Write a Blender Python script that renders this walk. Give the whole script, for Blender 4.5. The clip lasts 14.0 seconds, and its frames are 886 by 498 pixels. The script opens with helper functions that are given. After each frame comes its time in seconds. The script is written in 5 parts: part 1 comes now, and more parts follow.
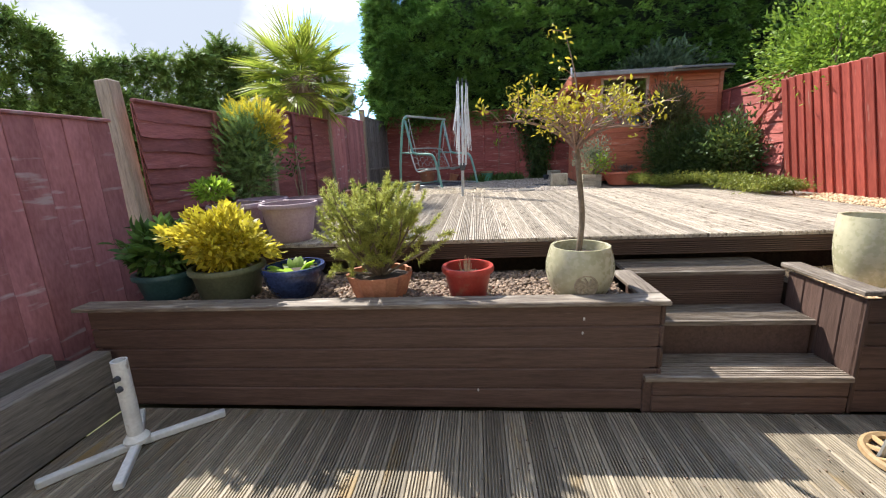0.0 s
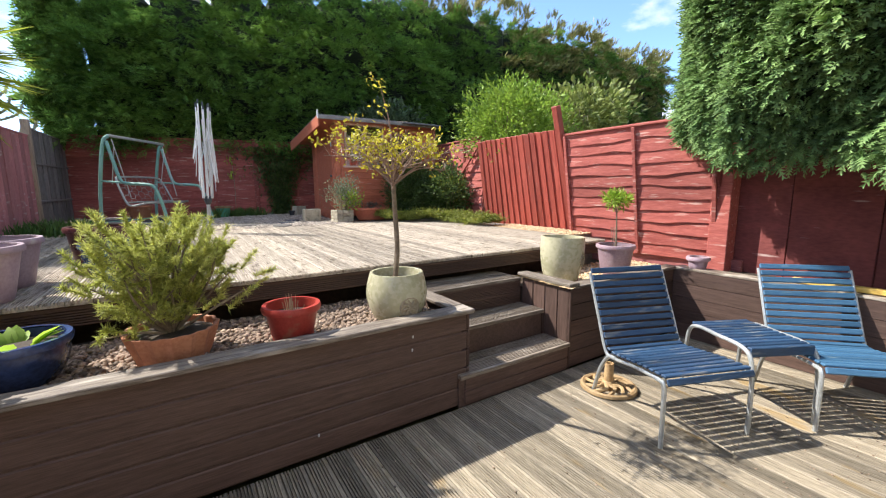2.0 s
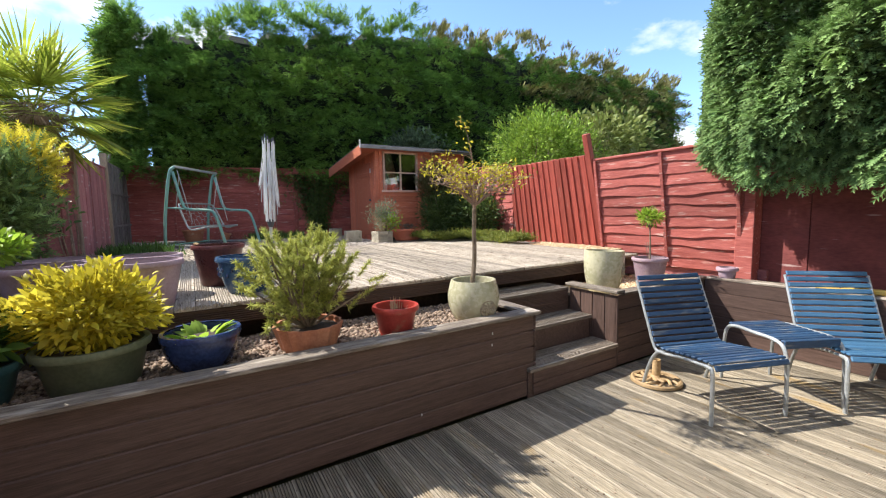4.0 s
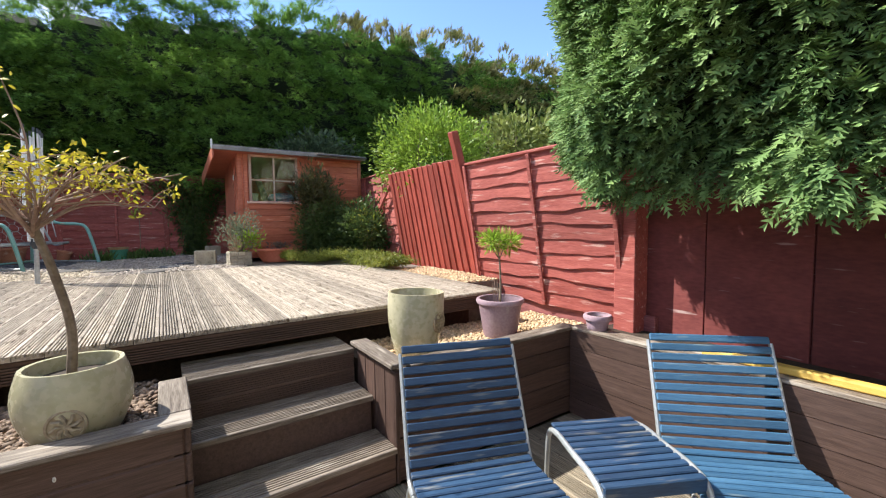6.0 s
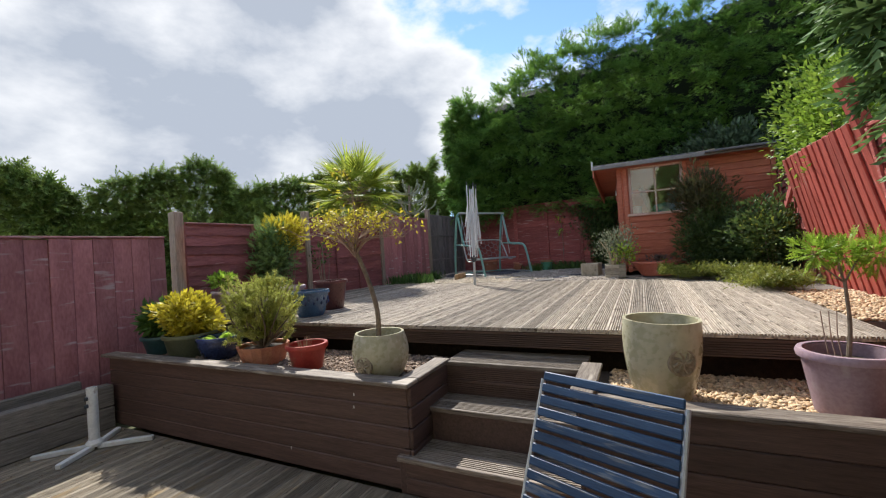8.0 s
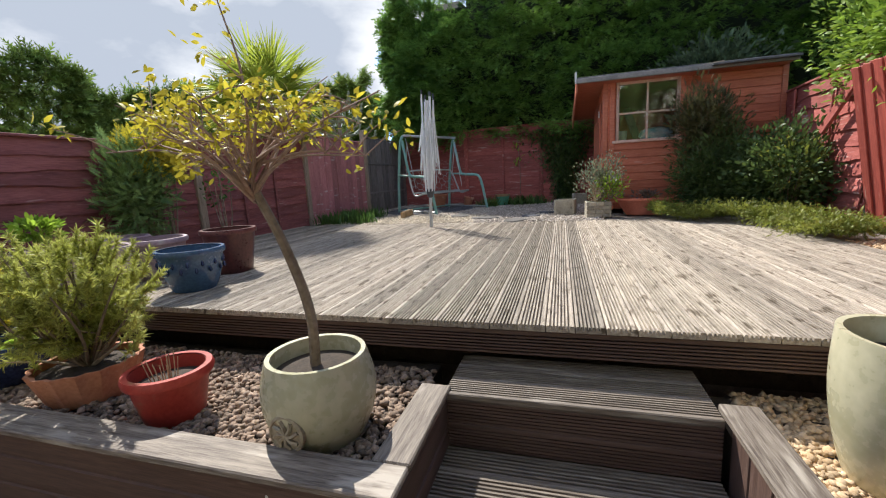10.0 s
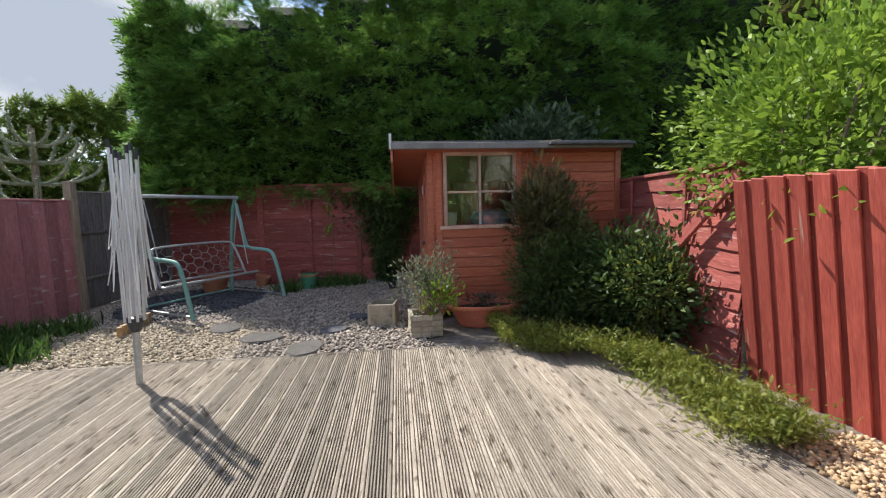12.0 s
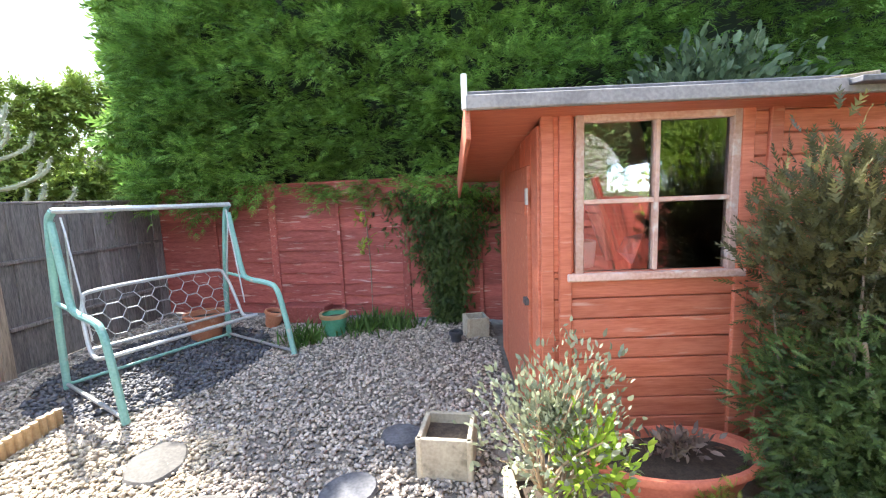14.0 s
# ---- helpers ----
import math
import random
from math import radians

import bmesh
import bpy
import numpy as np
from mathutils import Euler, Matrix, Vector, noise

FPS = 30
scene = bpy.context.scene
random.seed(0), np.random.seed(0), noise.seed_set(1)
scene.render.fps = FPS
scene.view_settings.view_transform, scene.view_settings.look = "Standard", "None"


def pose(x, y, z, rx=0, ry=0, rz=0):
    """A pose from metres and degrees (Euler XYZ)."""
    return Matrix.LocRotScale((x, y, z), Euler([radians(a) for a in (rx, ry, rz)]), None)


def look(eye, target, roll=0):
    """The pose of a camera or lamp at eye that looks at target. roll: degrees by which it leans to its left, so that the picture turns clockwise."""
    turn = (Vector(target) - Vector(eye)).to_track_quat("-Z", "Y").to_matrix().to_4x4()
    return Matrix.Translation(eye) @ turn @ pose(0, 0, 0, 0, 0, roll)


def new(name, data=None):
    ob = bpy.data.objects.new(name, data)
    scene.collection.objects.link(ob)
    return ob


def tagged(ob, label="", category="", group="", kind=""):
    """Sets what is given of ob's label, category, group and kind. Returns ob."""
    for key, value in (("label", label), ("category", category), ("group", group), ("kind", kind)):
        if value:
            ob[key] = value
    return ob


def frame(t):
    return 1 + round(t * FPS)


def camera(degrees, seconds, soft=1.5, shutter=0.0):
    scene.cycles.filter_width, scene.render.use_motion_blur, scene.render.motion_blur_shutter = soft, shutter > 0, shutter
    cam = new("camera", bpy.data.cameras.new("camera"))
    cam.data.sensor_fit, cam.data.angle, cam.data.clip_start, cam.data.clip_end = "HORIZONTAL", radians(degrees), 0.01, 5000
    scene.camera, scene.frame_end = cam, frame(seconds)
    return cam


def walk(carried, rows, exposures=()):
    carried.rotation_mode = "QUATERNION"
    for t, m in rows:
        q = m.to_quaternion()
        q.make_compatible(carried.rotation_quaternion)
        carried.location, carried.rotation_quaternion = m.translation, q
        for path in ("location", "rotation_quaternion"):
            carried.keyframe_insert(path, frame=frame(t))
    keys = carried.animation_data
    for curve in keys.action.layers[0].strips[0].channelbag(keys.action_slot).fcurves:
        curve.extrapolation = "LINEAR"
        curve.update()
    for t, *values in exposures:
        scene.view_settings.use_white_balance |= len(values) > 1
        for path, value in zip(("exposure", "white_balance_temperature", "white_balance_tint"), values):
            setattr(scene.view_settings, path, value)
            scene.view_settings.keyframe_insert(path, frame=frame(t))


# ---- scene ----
cam = camera(94.9, 14.0, soft=1.15)
S = 1.2  # metres to one unit of the plan
EXPOSURES = [(0.0, 1.7), (5.0, 1.6), (6.6, 1.6), (7.5, 1.15), (10.0, 1.3), (11.0, 1.05), (12.5, 1.45), (13.2, 2.1), (13.6, 2.65), (14.0, 3.15)]
PATH = [
    (0, (0.77, 0.487, 1.478), (0.593, 2.43, 1.039), -2.6),
    (0.5, (0.654, 0.31, 1.507), (1.076, 2.211, 1.05), -2.0),
    (1, (0.681, 0.239, 1.525), (1.57, 1.97, 1.06), -1.2),
    (1.5, (0.554, 0.354, 1.476), (1.667, 1.959, 1.045), -0.8),
    (2, (0.2, 0.554, 1.471), (1.274, 2.215, 1.174), -0.3),
    (2.2, (0.053, 0.552, 1.438), (1.05, 2.27, 1.204), -1.0),
    (4.3, (-0.473, 0.382, 1.479), (0.593, 2.063, 1.293), -1.0),
    (4.5, (-0.334, 0.41, 1.525), (0.756, 2.076, 1.332), -1.0),
    (5, (0.332, 0.496, 1.515), (1.455, 2.14, 1.323), -0.8),
    (5.5, (1.016, 0.608, 1.498), (2.144, 2.251, 1.336), -1.0),
    (6, (1.722, 0.638, 1.506), (2.853, 2.283, 1.375), -0.7),
    (6.5, (2.271, 0.786, 1.501), (3.201, 2.556, 1.457), -1.5),
    (7, (2.585, 0.556, 1.431), (2.611, 2.556, 1.471), -2.7),
    (7.5, (3.093, 0.406, 1.466), (2.419, 2.288, 1.518), -3.5),
    (7.7, (3.142, 0.441, 1.468), (2.274, 2.242, 1.521), -3.4),
    (9.8, (2.29, 1.562, 1.503), (1.516, 3.378, 1.18), -3.4),
    (10, (2.225, 1.767, 1.51), (1.664, 3.656, 1.168), -3.1),
    (10.5, (2.212, 2.417, 1.508), (2.061, 4.39, 1.222), -2.0),
    (11, (2.248, 3.07, 1.663), (2.483, 5.045, 1.453), -1.4),
    (11.5, (2.252, 3.477, 1.9), (2.529, 5.452, 1.75), -1.6),
    (12, (2.462, 3.846, 2.107), (2.682, 5.823, 1.907), -1.4),
    (12.5, (2.46, 4.189, 2.244), (2.671, 6.165, 2.025), -1.6),
    (13, (2.357, 4.657, 2.359), (2.556, 6.635, 2.136), -1.7),
    (13.5, (2.36, 5.473, 2.391), (2.458, 7.452, 2.119), -2.0),
    (14, (2.338, 6.213, 2.336), (2.297, 8.196, 2.081), -2.3),
]
walk(cam, [(t, look(eye, target, roll)) for t, eye, target, roll in PATH], EXPOSURES)

# ---- world and sun ----
SUN_FROM = Vector((-0.68, 0.73, 1.05)).normalized()
world = bpy.data.worlds.new("sky")
scene.world = world
world.use_nodes = True
wn, wl = world.node_tree.nodes, world.node_tree.links
wn.clear()
sky = wn.new("ShaderNodeTexSky")
sky.sky_type, sky.sun_disc, sky.dust_density = "NISHITA", False, 0.05
sky.air_density, sky.ozone_density, sky.altitude = 0.85, 3.5, 2500
sky.sun_elevation = math.asin(SUN_FROM.z)
sky.sun_rotation = math.atan2(SUN_FROM.x, SUN_FROM.y)
coord = wn.new("ShaderNodeTexCoord")
stretch = wn.new("ShaderNodeMapping")
stretch.inputs["Location"].default_value = (0.35, 0.1, 0.0)
stretch.inputs["Scale"].default_value = (1.3, 1.3, 2.4)
cloud = wn.new("ShaderNodeTexNoise")
cloud.inputs["Scale"].default_value, cloud.inputs["Detail"].default_value, cloud.inputs["Roughness"].default_value = 1.5, 9, 0.55
edge = wn.new("ShaderNodeValToRGB")
edge.color_ramp.elements[0].position, edge.color_ramp.elements[1].position = 0.475, 0.545
shade = wn.new("ShaderNodeValToRGB")
shade.color_ramp.elements[0].position, shade.color_ramp.elements[1].position = 0.52, 0.70
shade.color_ramp.elements[0].color, shade.color_ramp.elements[1].color = (3.3, 3.35, 3.45, 1), (1.5, 1.68, 2.0, 1)
over = wn.new("ShaderNodeMix")
over.data_type = "RGBA"
back, out = wn.new("ShaderNodeBackground"), wn.new("ShaderNodeOutputWorld")
back.inputs["Strength"].default_value = 0.15
wl.new(coord.outputs["Generated"], stretch.inputs["Vector"])
wl.new(stretch.outputs["Vector"], cloud.inputs["Vector"])
# a bank of cumulus stands in the west, thinner cloud elsewhere
toward, bank, amount = wn.new("ShaderNodeVectorMath"), wn.new("ShaderNodeMapRange"), wn.new("ShaderNodeMath")
toward.operation, amount.operation = "DOT_PRODUCT", "ADD"
toward.inputs[1].default_value = Vector((-0.84, 0.46, 0.30)).normalized()
bank.inputs["From Min"].default_value, bank.inputs["From Max"].default_value = 0.80, 0.97
bank.inputs["To Min"].default_value, bank.inputs["To Max"].default_value = -0.01, 0.15
wl.new(coord.outputs["Generated"], toward.inputs[0])
wl.new(toward.outputs["Value"], bank.inputs["Value"])
wl.new(cloud.outputs["Fac"], amount.inputs[0])
wl.new(bank.outputs["Result"], amount.inputs[1])
wl.new(amount.outputs["Value"], edge.inputs["Fac"])
wl.new(amount.outputs["Value"], shade.inputs["Fac"])
wl.new(edge.outputs["Color"], over.inputs["Factor"])
wl.new(sky.outputs["Color"], over.inputs["A"])
wl.new(shade.outputs["Color"], over.inputs["B"])
wl.new(over.outputs["Result"], back.inputs["Color"])
wl.new(back.outputs["Background"], out.inputs["Surface"])
sun = new("sun", bpy.data.lights.new("sun", "SUN"))
sun.data.energy, sun.data.angle, sun.data.color = 3.0, radians(0.55), (1.0, 0.955, 0.88)
sun.matrix_world = look(SUN_FROM * 30, (0, 0, 0))


# ---- materials ----
def mat(name, c1, c2, scale=6.0, rough=0.7, bump=0.3, grain=(1, 1, 1), wear=None, metal=0.0, island=0.0, vary=0.22, fine=60.0, spec=0.4, through_light=0.0):
    """Two colours mixed by coarse and fine noise, with bump; wear: (colour, amount, scale, stretch) shows where it is worn or stained."""
    m = bpy.data.materials.new(name)
    m.use_nodes = True
    n, l = m.node_tree.nodes, m.node_tree.links
    p = n["Principled BSDF"]
    p.inputs["Metallic"].default_value, p.inputs["Specular IOR Level"].default_value = metal, spec
    tc, info = n.new("ShaderNodeTexCoord"), n.new("ShaderNodeObjectInfo")
    shift = n.new("ShaderNodeVectorMath")
    shift.operation = "MULTIPLY_ADD"
    shift.inputs[0].default_value = (37.0, 53.0, 19.0)
    l.new(info.outputs["Random"], shift.inputs[1])
    l.new(tc.outputs["Object"], shift.inputs[2])

    def noise_at(s, st, detail=4.0):
        mp, nz = n.new("ShaderNodeMapping"), n.new("ShaderNodeTexNoise")
        mp.inputs["Scale"].default_value = st
        nz.inputs["Scale"].default_value, nz.inputs["Detail"].default_value = s, detail
        l.new(shift.outputs[0], mp.inputs["Vector"])
        l.new(mp.outputs["Vector"], nz.inputs["Vector"])
        return nz.outputs["Fac"]

    coarse, small = noise_at(scale, grain), noise_at(fine, grain, 6.0)
    both = n.new("ShaderNodeMath")
    both.operation = "MULTIPLY_ADD"
    both.inputs[1].default_value = 0.5
    l.new(small, both.inputs[0])
    half = n.new("ShaderNodeMath")
    half.operation = "MULTIPLY"
    half.inputs[1].default_value = 0.5
    l.new(coarse, half.inputs[0])
    l.new(half.outputs[0], both.inputs[2])
    ramp = n.new("ShaderNodeValToRGB")
    ramp.color_ramp.elements[0].position, ramp.color_ramp.elements[1].position = 0.36, 0.64
    ramp.color_ramp.elements[0].color, ramp.color_ramp.elements[1].color = (*c1, 1), (*c2, 1)
    l.new(both.outputs[0], ramp.inputs["Fac"])
    colour = ramp.outputs["Color"]
    if wear:
        wc, amount, ws, wst = wear
        wr, wm = n.new("ShaderNodeValToRGB"), n.new("ShaderNodeMix")
        wr.color_ramp.elements[0].position, wr.color_ramp.elements[1].position = 1 - amount, min(1.0, 1 - amount + 0.1)
        wm.data_type = "RGBA"
        wm.inputs["B"].default_value = (*wc, 1)
        l.new(noise_at(ws, wst, 7.0), wr.inputs["Fac"])
        l.new(wr.outputs["Color"], wm.inputs["Factor"])
        l.new(colour, wm.inputs["A"])
        colour = wm.outputs["Result"]
    hue, geo, ran = n.new("ShaderNodeHueSaturation"), n.new("ShaderNodeNewGeometry"), n.new("ShaderNodeMapRange")
    spread = island or vary
    ran.inputs["To Min"].default_value, ran.inputs["To Max"].default_value = 1 - spread, 1 + spread
    l.new(geo.outputs["Random Per Island"] if island else info.outputs["Random"], ran.inputs["Value"])
    l.new(ran.outputs["Result"], hue.inputs["Value"])
    l.new(colour, hue.inputs["Color"])
    l.new(hue.outputs["Color"], p.inputs["Base Color"])
    rr = n.new("ShaderNodeMapRange")
    rr.inputs["To Min"].default_value, rr.inputs["To Max"].default_value = max(0.03, rough - 0.12), min(1.0, rough + 0.12)
    l.new(both.outputs[0], rr.inputs["Value"])
    l.new(rr.outputs["Result"], p.inputs["Roughness"])
    if bump:
        b = n.new("ShaderNodeBump")
        b.inputs["Strength"].default_value, b.inputs["Distance"].default_value = bump, 0.006
        l.new(both.outputs[0], b.inputs["Height"])
        l.new(b.outputs["Normal"], p.inputs["Normal"])
    if through_light:
        tr, mx = n.new("ShaderNodeBsdfTranslucent"), n.new("ShaderNodeMixShader")
        mx.inputs["Fac"].default_value = through_light
        l.new(hue.outputs["Color"], tr.inputs["Color"])
        l.new(p.outputs["BSDF"], mx.inputs[1])
        l.new(tr.outputs["BSDF"], mx.inputs[2])
        l.new(mx.outputs["Shader"], n["Material Output"].inputs["Surface"])
    return m


ALONG = (14, 0.8, 14)
DECK = mat("weathered_decking", (0.19, 0.155, 0.12), (0.52, 0.45, 0.365), 5, 0.75, 0.5, ALONG, ((0.13, 0.10, 0.07), 0.43, 4.0, (7, 2.0, 7)), fine=45, vary=0.3)
DECK_LOW = mat("damp_decking", (0.15, 0.125, 0.09), (0.38, 0.32, 0.235), 5, 0.7, 0.5, ALONG, ((0.30, 0.21, 0.10), 0.4, 2.0, (3, 1.0, 3)), fine=22, vary=0.38)
BROWN = mat("brown_stained_timber", (0.062, 0.036, 0.028), (0.125, 0.076, 0.06), 4, 0.6, 0.35, ALONG, ((0.16, 0.115, 0.09), 0.30, 4.0, (6, 0.8, 6)), fine=18)
CAP = mat("worn_brown_capping", (0.085, 0.06, 0.045), (0.30, 0.255, 0.205), 5, 0.65, 0.5, ALONG, ((0.40, 0.35, 0.29), 0.44, 4.0, (5, 0.8, 5)), fine=18)
TREAD = mat("worn_step_timber", (0.09, 0.068, 0.052), (0.27, 0.225, 0.18), 5, 0.65, 0.5, ALONG, ((0.33, 0.29, 0.24), 0.42, 4.0, (6, 0.8, 6)), fine=18)
RED = mat("red_fence_stain", (0.25, 0.055, 0.045), (0.41, 0.115, 0.095), 3, 0.7, 0.5, (9, 1.0, 9), ((0.50, 0.30, 0.26), 0.40, 3.5, (9, 1.0, 9)), fine=14)
# fence red darkened in its colour for the left side, which faces away from the sun
RED_SHADED = mat("shade_darkened_red_fence", (0.18, 0.055, 0.052), (0.31, 0.11, 0.105), 3, 0.75, 0.5, (9, 1.0, 9), ((0.36, 0.22, 0.2), 0.36, 3.5, (9, 1.0, 9)), fine=14)
# panel red toned down for the overhanging hedge's shade; the pale flakes are wear
RED_HEDGE_SHADE = mat("hedge_shaded_red_panel", (0.13, 0.03, 0.028), (0.22, 0.058, 0.052), 2.5, 0.75, 0.35, (3, 1.0, 3), ((0.42, 0.3, 0.28), 0.35, 3.0, (3, 1.0, 8)), fine=18)
RED_UP = mat("red_upright_boards", (0.27, 0.05, 0.037), (0.44, 0.092, 0.066), 3, 0.62, 0.4, (9, 9, 1.0), ((0.46, 0.25, 0.2), 0.34, 3.5, (9, 9, 1.0)), fine=14)
RED_FLAT = mat("faded_red_panel", (0.29, 0.11, 0.115), (0.45, 0.195, 0.20), 2.5, 0.75, 0.35, (3, 3, 1.0), ((0.48, 0.36, 0.35), 0.38, 3.0, (2, 1.0, 6)), fine=18)
GREY_FENCE = mat("silvered_fence_boards", (0.10, 0.09, 0.085), (0.24, 0.215, 0.20), 4, 0.85, 0.5, (8, 8, 0.9), fine=16)
POST = mat("weathered_post", (0.19, 0.145, 0.105), (0.38, 0.30, 0.225), 5, 0.8, 0.5, (10, 10, 0.8), fine=16)
SHED = mat("orange_shed_stain", (0.40, 0.105, 0.055), (0.56, 0.185, 0.11), 4, 0.55, 0.35, (1.0, 9, 9), ((0.58, 0.33, 0.25), 0.36, 3.0, (1.0, 8, 8)), fine=14)
FELT = mat("roofing_felt", (0.06, 0.06, 0.065), (0.13, 0.13, 0.14), 6, 0.85, 0.5)
SLEEPER = mat("grey_sleeper_timber", (0.11, 0.10, 0.085), (0.26, 0.235, 0.20), 5, 0.85, 0.5, ALONG, fine=18)
SOIL = mat("dark_soil", (0.03, 0.022, 0.016), (0.075, 0.055, 0.04), 25, 0.95, 0.9, fine=120)
EARTH = mat("gravelly_earth", (0.11, 0.095, 0.08), (0.26, 0.23, 0.2), 18, 0.95, 0.9, fine=150)
STONES = mat("pale_gravel_stones", (0.25, 0.21, 0.175), (0.52, 0.455, 0.39), 9, 0.8, 0.3, island=0.45)
BEIGE_STONES = mat("beige_gravel_stones", (0.33, 0.27, 0.19), (0.56, 0.48, 0.37), 9, 0.8, 0.3, island=0.4)
GOLD_STONES = mat("golden_gravel_stones", (0.42, 0.28, 0.15), (0.66, 0.50, 0.33), 9, 0.8, 0.3, island=0.4)
SLATE = mat("dark_slate_chips", (0.05, 0.052, 0.06), (0.13, 0.13, 0.145), 12, 0.7, 0.4, island=0.4)
CONIFER = mat("conifer_sprays", (0.075, 0.17, 0.035), (0.23, 0.39, 0.08), 0.9, 0.62, 0.0, island=0.5, fine=7, spec=0.2, through_light=0.38)
CONIFER_BLUE = mat("bluish_conifer_sprays", (0.11, 0.20, 0.07), (0.26, 0.38, 0.13), 1.2, 0.6, 0.0, island=0.45, fine=8, spec=0.2, through_light=0.25)
CONIFER_FAR = mat("far_conifer_sprays", (0.13, 0.22, 0.05), (0.32, 0.41, 0.10), 0.6, 0.7, 0.0, island=0.4, fine=5, spec=0.2, through_light=0.2)
TWIGGY = mat("dry_beech_sprays", (0.18, 0.19, 0.06), (0.38, 0.34, 0.15), 1.0, 0.7, 0.0, island=0.4, fine=7, spec=0.2, through_light=0.2)
# near-black, so the solid hedge cores read as the shade between sprays
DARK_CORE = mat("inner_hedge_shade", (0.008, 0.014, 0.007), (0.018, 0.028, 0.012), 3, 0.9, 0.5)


# ---- building helpers ----
class Mesh:
    """Collects vertices and faces in plan units."""

    def __init__(self):
        self.v, self.f = [], []

    def add(self, verts, faces):
        k = len(self.v)
        self.v += [tuple(p) for p in verts]
        self.f += [tuple(i + k for i in f) for f in faces]
        return self

    def box(self, c, s, ch=0.0, m=None):
        """A box of size s round c, its edges cut by ch, turned by m."""
        hx, hy, hz = s[0] / 2, s[1] / 2, s[2] / 2
        c = Vector(c)
        ch = min(ch, hx * 0.6, hy * 0.6, hz * 0.6)
        if ch <= 0:
            vs = [Vector((x, y, z)) for x in (-hx, hx) for y in (-hy, hy) for z in (-hz, hz)]
            fs = [(0, 1, 3, 2), (4, 6, 7, 5), (0, 4, 5, 1), (2, 3, 7, 6), (0, 2, 6, 4), (1, 5, 7, 3)]
        else:
            vs, index = [], {}
            for sx in (-1, 1):
                for sy in (-1, 1):
                    for sz in (-1, 1):
                        for a in range(3):
                            d = [hx - ch, hy - ch, hz - ch]
                            d[a] = (hx, hy, hz)[a]
                            index[sx, sy, sz, a] = len(vs)
                            vs.append(Vector((sx * d[0], sy * d[1], sz * d[2])))
            fs = []
            for a in range(3):
                b, e = (a + 1) % 3, (a + 2) % 3

                def key(sa, sb, se, which):
                    k = [0, 0, 0]
                    k[a], k[b], k[e] = sa, sb, se
                    return index[(*k, which)]

                for sa in (-1, 1):
                    quad = [key(sa, -1, -1, a), key(sa, 1, -1, a), key(sa, 1, 1, a), key(sa, -1, 1, a)]
                    fs.append(tuple(quad if sa > 0 else quad[::-1]))
                for sb in (-1, 1):
                    for se in (-1, 1):
                        quad = [key(-1, sb, se, b), key(1, sb, se, b), key(1, sb, se, e), key(-1, sb, se, e)]
                        fs.append(tuple(quad if sb * se < 0 else quad[::-1]))
            for sx in (-1, 1):
                for sy in (-1, 1):
                    for sz in (-1, 1):
                        tri = [index[sx, sy, sz, 0], index[sx, sy, sz, 1], index[sx, sy, sz, 2]]
                        fs.append(tuple(tri if sx * sy * sz > 0 else tri[::-1]))
        if m is not None:
            vs = [m @ p for p in vs]
        return self.add([p + c for p in vs], fs)

    def lathe(self, profile, c=(0, 0, 0), n=28, sx=1.0, sy=1.0, wob=0.0, flutes=6):
        """Profile of (radius, height), spun round z; open ends unless the radius is 0."""
        vs, fs = [], []
        for i, (r, z) in enumerate(profile):
            for j in range(n):
                a = 2 * math.pi * j / n
                rr = r * (1 + wob * math.cos(flutes * a))
                vs.append((c[0] + rr * sx * math.cos(a), c[1] + rr * sy * math.sin(a), c[2] + z))
        for i in range(len(profile) - 1):
            for j in range(n):
                k = (j + 1) % n
                fs.append((i * n + j, i * n + k, (i + 1) * n + k, (i + 1) * n + j))
        return self.add(vs, fs)

    def tube(self, pts, r, n=8, r2=None, closed=False):
        """A round bar along the points, tapering from r to r2."""
        pts = [Vector(p) for p in pts]
        r2 = r if r2 is None else r2
        rings, last = len(pts), None
        vs, fs = [], []
        for i, p in enumerate(pts):
            ahead = pts[(i + 1) % rings] if closed or i < rings - 1 else pts[i]
            behind = pts[i - 1] if closed or i > 0 else pts[i]
            d = (ahead - behind).normalized() if (ahead - behind).length > 1e-9 else Vector((0, 0, 1))
            side = d.cross(last if last is not None and abs(d.dot(last)) < 0.98 else (Vector((0, 0, 1)) if abs(d.z) < 0.9 else Vector((1, 0, 0)))).normalized()
            up = side.cross(d).normalized()
            last = up
            rad = r + (r2 - r) * i / max(1, rings - 1)
            vs += [p + rad * (math.cos(2 * math.pi * j / n) * side + math.sin(2 * math.pi * j / n) * up) for j in range(n)]
        for i in range(rings if closed else rings - 1):
            a, b = i * n, ((i + 1) % rings) * n
            fs += [(a + j, a + (j + 1) % n, b + (j + 1) % n, b + j) for j in range(n)]
        if not closed:
            fs += [tuple(range(n - 1, -1, -1)), tuple(range((rings - 1) * n, rings * n))]
        return self.add(vs, fs)

    def data(self, name, material, smooth=False, fix=True):
        me = bpy.data.meshes.new(name)
        me.from_pydata([(x * S, y * S, z * S) for x, y, z in self.v], [], self.f)
        if fix:
            bm = bmesh.new()
            bm.from_mesh(me)
            bmesh.ops.recalc_face_normals(bm, faces=bm.faces)
            bm.to_mesh(me)
            bm.free()
        me.materials.append(material)
        if smooth:
            me.shade_smooth()
            me.set_sharp_from_angle(angle=radians(38))
        return me


